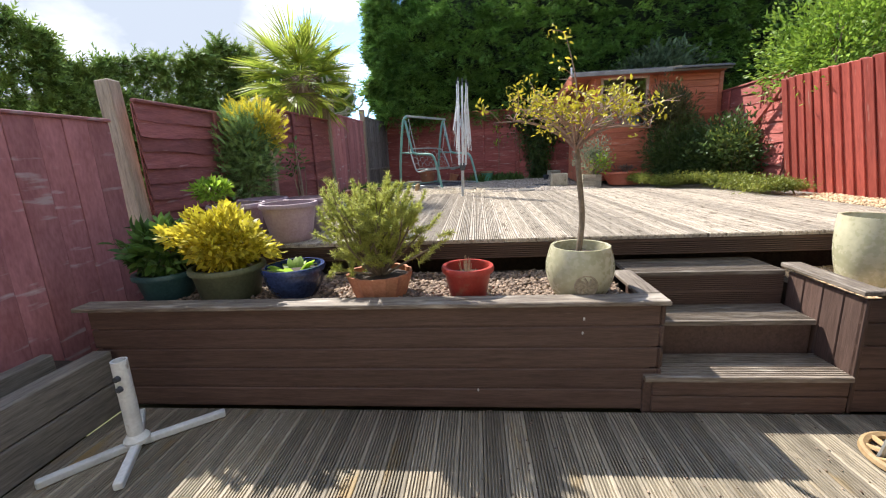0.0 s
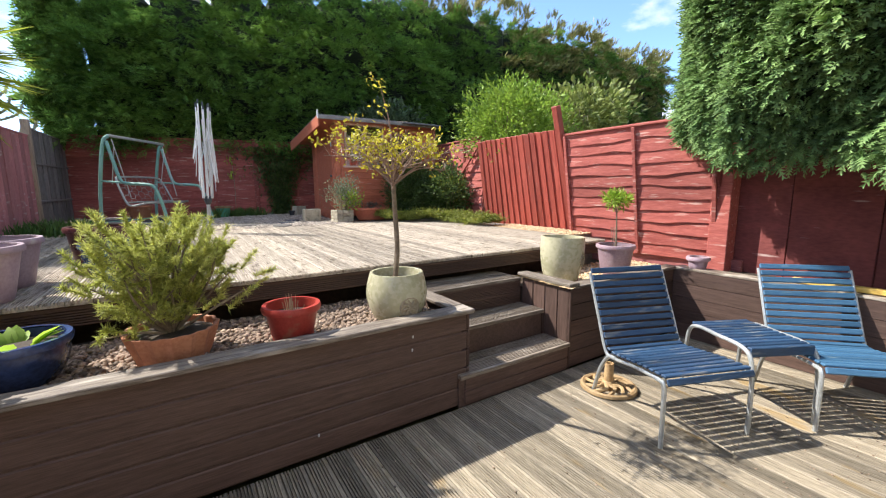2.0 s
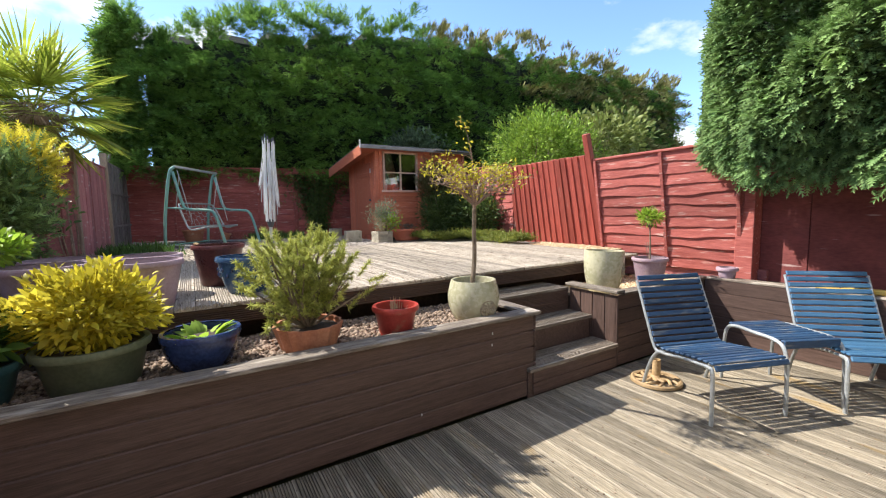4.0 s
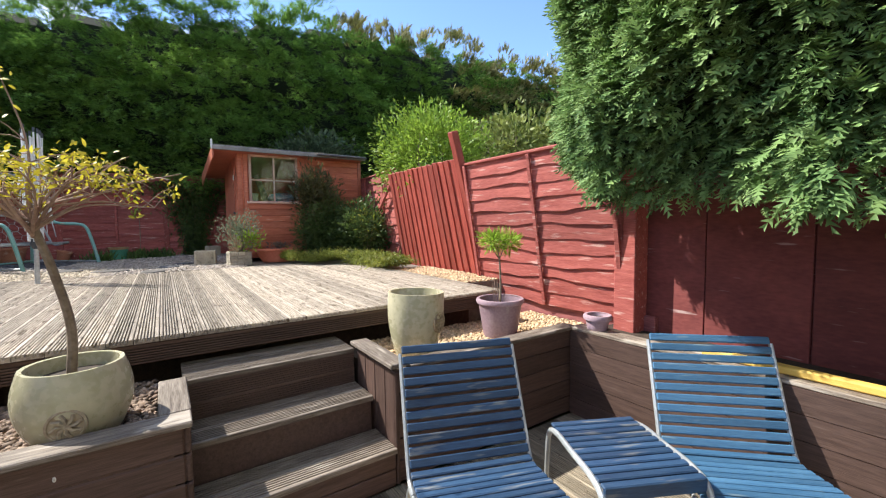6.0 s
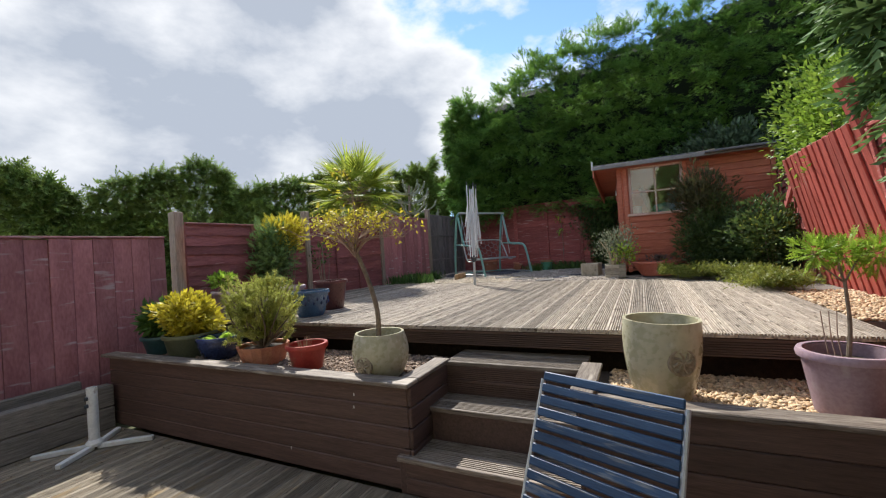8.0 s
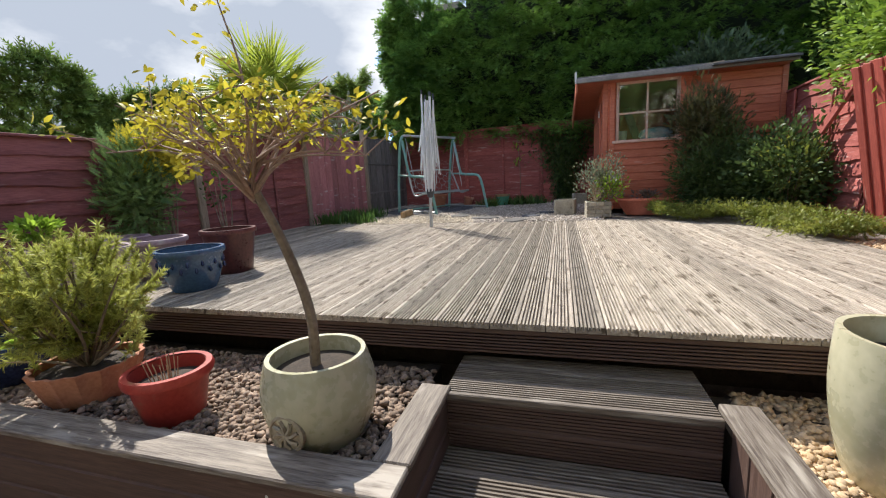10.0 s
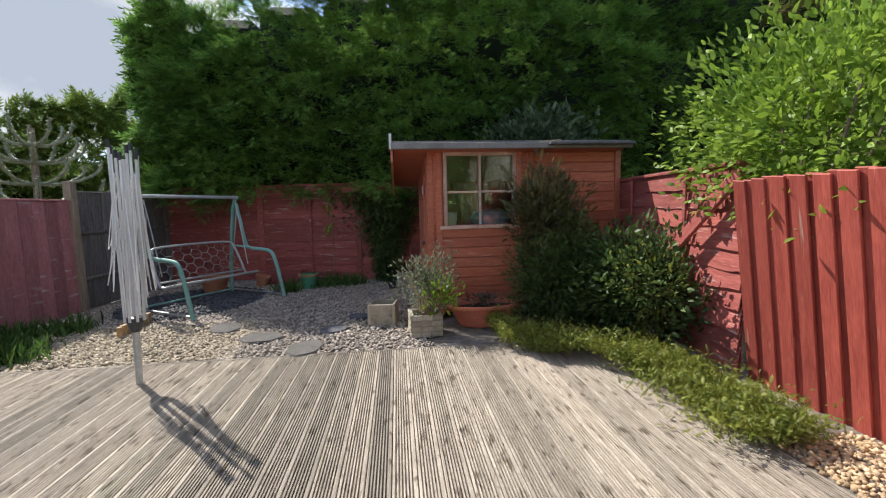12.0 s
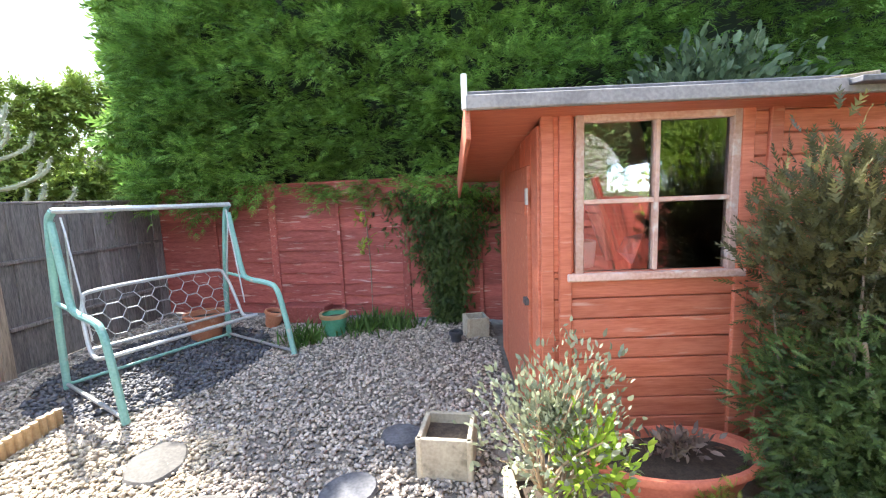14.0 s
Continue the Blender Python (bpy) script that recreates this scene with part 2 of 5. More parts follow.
def at(x, y, z, rx=0, ry=0, rz=0):
    """A pose in the plan's units."""
    return pose(x * S, y * S, z * S, rx, ry, rz)


def thing(name, m, label, category, group="", kind=""):
    ob = new(name)
    ob.matrix_basis = m
    ob.empty_display_size = 0.1
    return tagged(ob, label, category, group, kind)


def part(name, shape, material=None, parent=None, label="", smooth=False, m=None):
    """Links a Mesh, or mesh data to be shared, as one object under its parent."""
    data = shape.data(name, material, smooth) if isinstance(shape, Mesh) else shape
    ob = new(name, data)
    if m is not None:
        ob.matrix_basis = m
    ob.parent = parent
    return tagged(ob, label)


def bend(*pts, n=6):
    """A smooth line through the points."""
    p = [Vector(q) for q in pts]
    p = [2 * p[0] - p[1], *p, 2 * p[-1] - p[-2]]
    res = []
    for i in range(1, len(p) - 2):
        for k in range(n):
            t = k / n
            res.append(0.5 * (2 * p[i] + (p[i + 1] - p[i - 1]) * t + (2 * p[i - 1] - 5 * p[i] + 4 * p[i + 1] - p[i + 2]) * t * t
                              + (3 * p[i] - p[i - 1] - 3 * p[i + 1] + p[i + 2]) * t ** 3))
    return res + [p[-2]]


rng = np.random.default_rng(7)
WIDE = (0.20, 0.27, 0.25, 0.19, 0.10)
SPRAY = (np.array([(0.2 * i, 0, 0.05 * i - 0.016 * i * i) for i in range(6)]
                  + [(0.2 * i + 0.33, side * w, 0.05 * i - 0.016 * i * i - 0.05) for side in (1, -1) for i, w in enumerate(WIDE)]),
         [(i, i + 1, 6 + i) for i in range(5)] + [(i + 1, i, 11 + i) for i in range(5)])
FEATHER = (np.array([p for side in (1, -1) for i, w in enumerate(WIDE) for p in ((0.19 * i, 0, 0.05 * i - 0.016 * i * i), (0.19 * i + 0.13, 0, 0.05 * i - 0.016 * i * i), (0.19 * i + 0.34, side * w * 1.15, 0.05 * i - 0.016 * i * i - 0.06))]),
           [(3 * i, 3 * i + 1, 3 * i + 2) if i < 5 else (3 * i + 1, 3 * i, 3 * i + 2) for i in range(10)])
LEAF = (np.array([(0, 0, 0), (0.3, 0.2, 0.05), (0.65, 0.17, 0.04), (1, 0, -0.08), (0.65, -0.17, 0.04), (0.3, -0.2, 0.05)]),
        [(0, 5, 1), (1, 5, 4), (1, 4, 2), (2, 4, 3)])
NEEDLE = (np.array([(0, 0.03, 0), (0, -0.03, 0), (1, 0, 0)]), [(0, 1, 2)])


def unit(a):
    return a / np.maximum(np.linalg.norm(a, axis=-1, keepdims=True), 1e-9)


def leaves(name, place, ahead, size, material, parent=None, shape=SPRAY, spin=1.0, label=""):
    """One mesh of many leaves: at each place one that grows ahead, turned by chance about its own line."""
    verts, tris = shape
    n = len(place)
    d = unit(np.asarray(ahead, float))
    ref = unit(np.stack([rng.normal(0, spin, n), rng.normal(0, spin, n), np.ones(n)], 1))
    b = unit(np.cross(ref, d))
    c = np.cross(d, b)
    s = np.broadcast_to(np.asarray(size, float), (n,))[:, None, None]
    pts = np.asarray(place)[:, None] + s * (verts[None, :, :1] * d[:, None] + verts[None, :, 1:2] * b[:, None] + verts[None, :, 2:] * c[:, None])
    k = len(verts)
    faces = (np.arange(n)[:, None, None] * k + np.array(tris)[None]).reshape(-1, 3)
    me = bpy.data.meshes.new(name)
    me.vertices.add(n * k)
    me.vertices.foreach_set("co", (pts.reshape(-1) * S).astype(np.float32))
    me.loops.add(faces.size)
    me.loops.foreach_set("vertex_index", faces.ravel().astype(np.int32))
    me.polygons.add(len(faces))
    me.polygons.foreach_set("loop_start", np.arange(0, faces.size, 3, dtype=np.int32))
    me.update(calc_edges=True)
    me.materials.append(material)
    return part(name, me, None, parent, label)


def lumps(p, q, f=1.0, seed=0):
    """An uneven surface: sums of waves, about -1 to 1."""
    r = np.random.default_rng(seed)
    v = np.zeros_like(p)
    for _ in range(7):
        a, b, c = r.normal(0, f, 3)
        v += np.sin(a * p * 2.2 + b * q * 2.2 + c * 5)
    return v / 3.0


# ---- ground ----
def plain(name, x0, x1, y0, y1, z, material, label, thick=0.05, kind="structure", category="ground"):
    ob = part(name, Mesh().box(((x0 + x1) / 2, (y0 + y1) / 2, z - thick / 2), (x1 - x0, y1 - y0, thick)), material)
    return tagged(ob, label, category, "", kind)


GRASS = mat("far_rough_ground", (0.05, 0.06, 0.025), (0.11, 0.11, 0.05), 2, 0.95, 0.6)
plain("ground", -400, 400, -400, 400, -0.12, GRASS, "rough ground reaching away beyond the garden")
plain("upper_ground", -1.75, 4.3, 3.35, 11, 0.712, EARTH, "earth and gravel bed of the upper garden", 0.6)
plain("outer_ground_back", -40, 40, 9.5, 60, 0.70, GRASS, "rough ground behind the back fence", 0.8)
plain("outer_ground_side", -40, -1.76, -6, 9.5, 0.3, GRASS, "neighbouring ground beyond the side fence", 0.4)
plain("outer_ground_other", 4.15, 40, -6, 9.5, 0.45, GRASS, "neighbouring ground beyond the red fence", 0.5)


# ---- boards ----
BOARD = {}


def grooved(length, width, material, thick=0.024, grooves=7, depth=0.012):
    """A decking board: length along y from 0, width along x from 0, grooved face up at z 0."""
    key = (round(length, 3), round(width, 3), material.name, grooves)
    if key not in BOARD:
        prof, pitch = [(0, -thick), (0, -0.003), (0.003, 0)], (width - 0.008) / grooves
        for i in range(grooves):
            x = 0.004 + i * pitch
            prof += [(x + pitch * 0.46, 0), (x + pitch * 0.53, -depth), (x + pitch * 0.93, -depth), (x + pitch, 0)] if i < grooves - 1 else []
        prof += [(width - 0.003, 0), (width, -0.003), (width, -thick)]
        k = len(prof)
        me = Mesh().add([(x, y, z) for y in (0, length) for x, z in prof], [(i, i + 1, k + i + 1, k + i) for i in range(k - 1)] + [(k - 1, 0, k, 2 * k - 1), tuple(range(k))[::-1], tuple(range(k, 2 * k))])
        BOARD[key] = me.data("decking_board", material)
    return BOARD[key]


def plank(length, width, thick, material, ch=0.004):
    key = (round(length, 3), round(width, 3), thick, material.name, "plain")
    if key not in BOARD:
        BOARD[key] = Mesh().box((width / 2, length / 2, -thick / 2), (width, length, thick), ch).data("plank", material)
    return BOARD[key]


def lay(data, parent, origin, wide, long, name="board"):
    """Lays a board: wide and long are its directions; its face looks along wide x long."""
    w, l = Vector(wide).normalized(), Vector(long).normalized()
    u = w.cross(l)
    m = Matrix((w, l, u)).transposed().to_4x4()
    m.translation = Vector(origin) * S
    return part(name, data, None, parent, m=m)


ZD, YD, YB = 0.728, 2.88, 6.13  # the upper deck: height, front and back

WHITE_SPOT = mat("white_paint_spots", (0.6, 0.6, 0.58), (0.72, 0.72, 0.7), 9, 0.6, 0.1)
# ---- raised planter, steps and retaining walls ----
UP, RIGHT, LEFT, AHEAD, NEAR = (0, 0, 1), (1, 0, 0), (-1, 0, 0), (0, 1, 0), (0, -1, 0)
planter = thing("raised_planter", at(0, 0, 0), "dark brown stained timber raised planter with worn capping", "planter", kind="structure")
for i in range(5):
    lay(plank(2.85, 0.1025, 0.022, BROWN, 0.006), planter, (1.463, 2.225, 0.004 + i * 0.108), UP, LEFT)
for i in range(5):
    lay(plank(0.46, 0.1025, 0.022, BROWN, 0.006), planter, (1.463, 2.225, 0.004 + i * 0.108), UP, AHEAD)
part("core", Mesh().box((0.04, 2.24, 0.25), (2.78, 0.02, 0.5)), BROWN, planter)
lay(plank(2.92, 0.115, 0.022, CAP), planter, (-1.43, 2.30, 0.566), (0, -1, 0), RIGHT, "capping")
lay(plank(0.40, 0.105, 0.022, CAP), planter, (1.387, 2.302, 0.5665), RIGHT, AHEAD, "capping")
part("soil", Mesh().box((0.02, 2.62, 0.26), (2.71, 0.70, 0.48)), SOIL, planter, "dark soil with bark chips")

for x, z in ((1.12, 0.47), (1.115, 0.40), (0.62, 0.10)):
    part("paint_splash", Mesh().lathe([(0.005, 0.0), (0.004, 0.0015), (0.001, 0.002)], n=8, sy=1.8), WHITE_SPOT, planter, "white paint splash", m=at(x, 2.2245, z, 90, 0, 0))

steps = thing("garden_steps", at(0, 0, 0), "three brown timber garden steps with worn treads", "steps", kind="structure")
for (y, z) in ((2.212, 0.19), (2.44, 0.37), (2.665, 0.558)):
    h = 0.19 if y < 2.3 else 0.187
    x0, x1 = (1.40, 2.30) if y < 2.3 else (1.478, 2.285)
    part("riser", Mesh().box(((x0 + x1) / 2, y + 0.012, z - 0.012 - h / 2), (x1 - x0, 0.02, h - 0.004), 0.003), BROWN, steps)
    if y > 2.5:
        for k in range(2):
            lay(grooved(x1 - x0, 0.088, BROWN), steps, (x1, y - 0.004, z - 0.192 + k * 0.089), UP, LEFT)
    for k in range(2 if y < 2.5 else 3):
        lay(grooved(x1 - x0, 0.118 if y < 2.5 else 0.1, TREAD), steps, (x0, y + 0.108 - 0.012 + k * (0.12 if y < 2.5 else 0.102), z), (0, -1, 0), RIGHT)
lay(plank(0.86, 0.078, 0.022, BROWN), steps, (2.30, 2.205, 0.004), UP, LEFT)
lay(plank(0.86, 0.078, 0.022, BROWN), steps, (2.30, 2.205, 0.086), UP, LEFT)

pier = thing("step_pier", at(0, 0, 0), "brown upright-boarded pier beside the steps with a worn cap", "retaining wall", kind="structure")
for i in range(4):
    lay(plank(0.55, 0.112, 0.02, BROWN), pier, (2.305, 2.665 - i * 0.116, 0.0), (0, -1, 0), UP)
lay(plank(0.50, 0.10, 0.022, CAP), pier, (2.375, 2.19, 0.573), LEFT, AHEAD, "capping")
part("core", Mesh().box((2.34, 2.45, 0.27), (0.03, 0.44, 0.53)).box((2.95, 2.235, 0.27), (1.2, 0.03, 0.53)), BROWN, pier)
for i in range(5):
    lay(plank(1.30, 0.1065, 0.022, BROWN), pier, (3.605, 2.212, 0.004 + i * 0.110), UP, LEFT)
lay(plank(1.25, 0.105, 0.022, CAP), pier, (2.38, 2.30, 0.5725), (0, -1, 0), RIGHT, "capping")
part("soil", Mesh().box((3.2, 2.62, 0.24), (1.75, 0.66, 0.47)), SOIL, pier)

wall_right = thing("retaining_wall", at(0, 0, 0), "brown grooved-board retaining wall below the red fence", "retaining wall", kind="structure")
for i in range(5):
    lay(grooved(5.2, 0.1065, BROWN), wall_right, (3.60, 2.205, 0.004 + i * 0.110), UP, NEAR)
lay(plank(5.2, 0.12, 0.022, CAP), wall_right, (3.58, -2.99, 0.5735), RIGHT, AHEAD, "capping")
part("core", Mesh().box((3.71, -0.4, 0.255), (0.16, 5.2, 0.51)), BROWN, wall_right)
part("earth", Mesh().box((3.94, -0.4, 0.25), (0.34, 5.2, 0.54)), SOIL, wall_right)

wall_left = thing("sleeper_wall", at(0, 0, 0), "low grey sleeper wall holding a dark soil bed", "retaining wall", kind="structure")
for i in range(2):
    part("sleeper", Mesh().box((-1.31, 0.0, 0.083 + 0.172 * i), (0.1, 4.38, 0.167), 0.008), SLEEPER, wall_left)
part("soil", Mesh().box((-1.52, 0.0, 0.13), (0.34, 4.38, 0.3)), SOIL, wall_left)
part("rail", Mesh().box((-1.45, 0.6, 0.33), (0.06, 2.9, 0.12), 0.006), SLEEPER, wall_left)


# ---- fences ----
def fx(y):
    """The line of the left fence."""
    return -1.6 + (y - 2.84) * 0.034


def slat_data(length, height, material, seed, wavy=0.009, n=18):
    """A waney-edged slat: length along y, its lower edge uneven and standing out towards +x."""
    r = random.Random(seed)
    ph = [r.uniform(0, 6.28) for _ in range(4)]
    vs, fs = [], []
    for i in range(n + 1):
        y = length * i / n
        w = wavy * (math.sin(y * 5 + ph[0]) + 0.7 * math.sin(y * 11 + ph[1]) + 0.4 * math.sin(y * 23 + ph[2]))
        o = 0.017 + 0.005 * math.sin(y * 7 + ph[3])
        vs += [(0, y, height), (0.006, y, height), (o + 0.008, y, w), (o, y, w)]
    for i in range(n):
        for k in range(4):
            fs.append((i * 4 + k, i * 4 + (k + 1) % 4, i * 4 + 4 + (k + 1) % 4, i * 4 + 4 + k))
    fs += [(0, 1, 2, 3), tuple(4 * n + k for k in (3, 2, 1, 0))]
    return Mesh().add(vs, fs).data("slat", material)


def waney_panel(m, length, height, material, battens, label, rows=10, seed=0):
    """A lap panel: slats face +x of its own frame."""
    p = thing("fence_panel", m, label, "fence", "garden fence panels", "structure")
    made = [slat_data(length, height / rows * 1.28, material, seed * 10 + k) for k in range(4)]
    for i in range(rows):
        part("slat", made[i % 4], None, p, m=at(0, 0, i * height / rows))
    for b in battens:
        part("batten", Mesh().box((0.038, b, height / 2), (0.016, 0.035, height), 0.003), material, p)
    part("top_rail", Mesh().box((0.012, length / 2, height + 0.015), (0.045, length, 0.022), 0.004), material, p)
    part("back_board", Mesh().box((-0.008, length / 2, height / 2), (0.01, length, height)), material, p)
    return p


def upright_panel(m, length, height, material, label, wide=0.1, lean0=0.0, lean1=0.0, rail=True, proud=0.008):
    p = thing("fence_panel", m, label, "fence", "garden fence panels", "structure")
    n = max(1, round(length / wide))
    wide = length / n
    data = Mesh().box((0, 0, height / 2), (0.014, wide * (1.32 if lean1 else 0.985), height), 0.003).data("board", material)
    for i in range(n):
        lean = lean0 + (lean1 - lean0) * (i / max(1, n - 1))
        part("board", data, None, p, m=at(proud if i % 2 else 0, (i + 0.5) * length / n, random.uniform(-0.008, 0.004), -lean, random.uniform(-0.4, 0.4), 0))
    if not lean0:
        part("back_board", Mesh().box((-0.014, length / 2, height / 2 - 0.005), (0.008, length, height - 0.01)), material, p)
    if rail:
        part("top_rail", Mesh().box((0, length / 2, height + 0.01), (0.05, length, 0.02), 0.004), material, p)
    return p


def post(x, y, z0, z1, size, material, label, lean=(0, 0)):
    ob = part("fence_post", Mesh().box((0, 0, (z1 - z0) / 2), (size, size, z1 - z0), 0.006), material, None, m=at(x, y, z0, lean[0], lean[1], 0))
    return tagged(ob, label, "fence post", "fence posts", "structure")


gb = part("gravel_board", Mesh().box((4.06, 3.4, 0.52), (0.04, 3.0, 0.2), 0.006), RED_SHADED)
tagged(gb, "worn red gravel board along the foot of the fence", "fence", "", "structure")
# left side
turn_l = math.degrees(math.atan(-0.034))
for k, (y0, z0, top) in enumerate(((-2.05, 0.2, 1.45), (-0.4, 0.2, 1.47), (1.25, 0.2, 1.53))):
    upright_panel(at(fx(y0), y0, z0, 0, 0, turn_l), 1.58, top - z0, RED_FLAT, "faded dark red upright-boarded fence panel", 0.145, proud=0.003)
waney_panel(at(fx(3.03), 3.03, 0.62, 0, 0, turn_l), 1.58, 1.05, RED_SHADED, (0.76,), "red wavy lap fence panel, shade darkened into its colour", seed=1)
waney_panel(at(fx(4.7), 4.7, 0.70, 0, 0, turn_l), 1.6, 1.1, RED_SHADED, (0.5, 1.0), "red wavy lap fence panel behind shrubs, shade darkened into its colour", seed=2)
upright_panel(at(fx(6.39), 6.39, 0.72, 0, 0, turn_l), 1.6, 1.2, RED_FLAT, "dark red plain fence panel", 0.15, proud=0.003)
g = upright_panel(at(fx(8.08), 8.08, 0.72, 0, 0, turn_l), 1.68, 1.3, GREY_FENCE, "silver-grey bare timber fence panel with dark rails", 0.12)
for z in (0.35, 0.86):
    part("rail", Mesh().box((0.022, 0.83, z), (0.03, 1.64, 0.03), 0.004), GREY_FENCE, g)
post(fx(2.95), 2.95, 0.2, 1.82, 0.1, POST, "weathered pale timber fence post, leaning", (-3, -5))
post(fx(4.65), 4.65, 0.6, 1.9, 0.085, POST, "weathered timber fence post")
post(fx(6.34), 6.34, 0.7, 1.99, 0.085, POST, "weathered timber fence post")
post(fx(8.03), 8.03, 0.7, 2.14, 0.085, POST, "grey timber fence post")
post(fx(1.22) - 0.03, 1.22, 0.0, 1.53, 0.085, POST, "weathered timber fence post")
# back
bx0, by0, bx1, by1 = -1.36, 9.78, 4.4, 8.72
back_turn = math.degrees(math.atan2(by1 - by0, bx1 - bx0)) - 90
bl = math.hypot(bx1 - bx0, by1 - by0)
bdir = Vector((bx1 - bx0, by1 - by0)) / bl
for k in range(4):
    w = bl / 4
    waney_panel(at(bx0 + bdir.x * w * k, by0 + bdir.y * w * k, 0.74, 0, 0, back_turn), w - 0.06, 1.38, RED, (w * 0.5,), "red horizontal lap fence panel with worn pale streaks", rows=12, seed=5 + k)
    post(bx0 + bdir.x * (w * k - 0.03), by0 + bdir.y * (w * k - 0.03), 0.7, 2.18, 0.08, RED, "red painted fence post")
# right
for k in range(3):
    upright_panel(at(4.09, 2.12 - 1.47 * k, 0.45, 0, 0, 180), 1.47, 1.16, RED_HEDGE_SHADE, "red flat fence panel with flaking paint, hedge shade toned into its colour", 0.49, rail=False, proud=0.002)
post(4.0, 2.05, 0.3, 1.6, 0.15, RED, "thick red painted fence post")
waney_panel(at(4.03, 3.62, 0.58, 0, 9.5, 180), 1.56, 1.22, RED, (0.02, 0.83, 1.53), "bright red wavy lap fence panel", rows=11, seed=11)
upright_panel(at(4.11, 3.72, 0.66, 0, -13.5, 0), 1.58, 1.25, RED_UP, "red feather-edge fence panel, leaning inwards", 0.056, 0.01, -6.5, rail=False, proud=-0.013)
post(4.13, 3.67, 0.62, 2.16, 0.075, RED_UP, "leaning weathered red fence post", (0, -15.5))
waney_panel(at(4.22, 7.05, 0.74, 0, 0, 174), 1.74, 1.22, RED, (0.4, 1.2), "red wavy lap fence panel behind shrubs", rows=10, seed=14)
brace = part("fence_brace", Mesh().box((0, 0, 0), (0.03, 0.64, 0.075), 0.004), RED, None, m=at(3.97, 5.56, 1.69, -42, 0, 0))
tagged(brace, "diagonal red timber brace nailed across the fence", "timber brace", "", "structure")
fb = part("fence_board", Mesh().box((0, 0, 0), (0.05, 2.6, 0.035), 0.006), mat("yellow_painted_timber", (0.62, 0.40, 0.08), (0.75, 0.52, 0.14), 5, 0.6, 0.3, ALONG), None, m=at(3.655, 0.15, 0.594))
tagged(fb, "yellow painted timber lying on the retaining wall", "timber")


# ---- hedges ----
back_hedge = thing("conifer_hedge", at(0, 0, 0), "tall dense dark green conifer hedge behind the fence", "hedge", kind="structure")
def hedge_top(x):
    return 4.9 + 0.13 * np.clip(x + 1, 0, 6) + 0.22 * lumps(x, x * 0, 1.6, 3)


def hedge_front(x):
    return 9.73 - 0.184 * (np.clip(x, -3, 3) + 1.36) + 0.02 * np.clip(x - 5, 0, 20) - 0.12


# boughs reach out of the hedge in rough tiers, each a flat plume of sprays
n, m_ = 3400, 32
bu = rng.uniform(0, 1, n) ** 1.25 * 17 - 1.22
bt = hedge_top(bu)
bz = 2.0 + rng.uniform(0, 1, n) * (bt - 2.05)
bend_in = 0.22 * lumps(bu, bz * 1.8, 1.3, 4) + 0.12 * lumps(bu, bz * 2.2, 3.0, 5)
root = np.stack([bu, hedge_front(bu) + 0.12 + bend_in + 0.8 * np.clip((bz - bt + 0.5) / 0.5, 0, 1) * rng.uniform(0, 1, n), bz], 1)
axis = unit(np.stack([rng.normal(0, 0.45, n), -1 + rng.normal(0, 0.15, n), -0.1 + rng.normal(0, 0.3, n) + 1.2 * (bz > bt - 0.3)], 1))
reach = rng.uniform(0.18, 0.46, n)
wide = unit(np.cross(axis, np.array((0, 0, 1.0)) + rng.normal(0, 0.25, (n, 3))))
f = rng.uniform(0, 1, (n, m_, 1))
off = rng.normal(0, 0.36, (n, m_, 1)) * (1.05 - 0.75 * f)
place = root[:, None] + axis[:, None] * (f * reach[:, None, None]) + wide[:, None] * off * reach[:, None, None]
place = place + np.array((0, 0, 1)) * (0.06 * f - 0.16 * f ** 2 + rng.normal(0, 0.025, (n, m_, 1)))
ahead = axis[:, None] + wide[:, None] * off * 1.6 + rng.normal(0, 0.28, (n, m_, 3)) + np.array((0, 0, 0.06))
place, ahead = place.reshape(-1, 3), ahead.reshape(-1, 3)
tall = np.repeat(bt, m_)
dry = (place[:, 0] > 4.6) & (place[:, 2] > tall - 0.3) | (place[:, 0] > 7.5) & (np.repeat(rng.uniform(0, 1, n), m_) < 0.3)
leaves("sprays", place[~dry], ahead[~dry], rng.uniform(0.075, 0.16, (~dry).sum()), CONIFER, back_hedge, FEATHER, 0.35)
leaves("dry_sprays", place[dry], ahead[dry] + (0, 0, 0.5), rng.uniform(0.08, 0.18, dry.sum()), TWIGGY, back_hedge, label="dry brown beech growth along the top")
# the end of the hedge that looks along the side
n = 9000
yy = rng.uniform(9.6, 11.9, n)
z = rng.uniform(2.0, 4.9, n)
xx = -1.2 + 0.2 * lumps(yy, z, 1.5, 8) - 0.1
leaves("end_sprays", np.stack([xx, yy, z], 1), np.stack([-0.8 + rng.normal(0, 0.4, n), -0.3 + rng.normal(0, 0.5, n), rng.normal(0, 0.5, n)], 1), rng.uniform(0.14, 0.32, n), CONIFER, back_hedge)
# dark filler blocks behind the sprays, standing in for inner shade
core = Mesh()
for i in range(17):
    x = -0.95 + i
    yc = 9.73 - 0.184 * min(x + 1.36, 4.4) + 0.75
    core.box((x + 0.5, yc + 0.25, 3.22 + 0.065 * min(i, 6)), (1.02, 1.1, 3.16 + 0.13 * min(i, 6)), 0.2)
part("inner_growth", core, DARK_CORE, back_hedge)

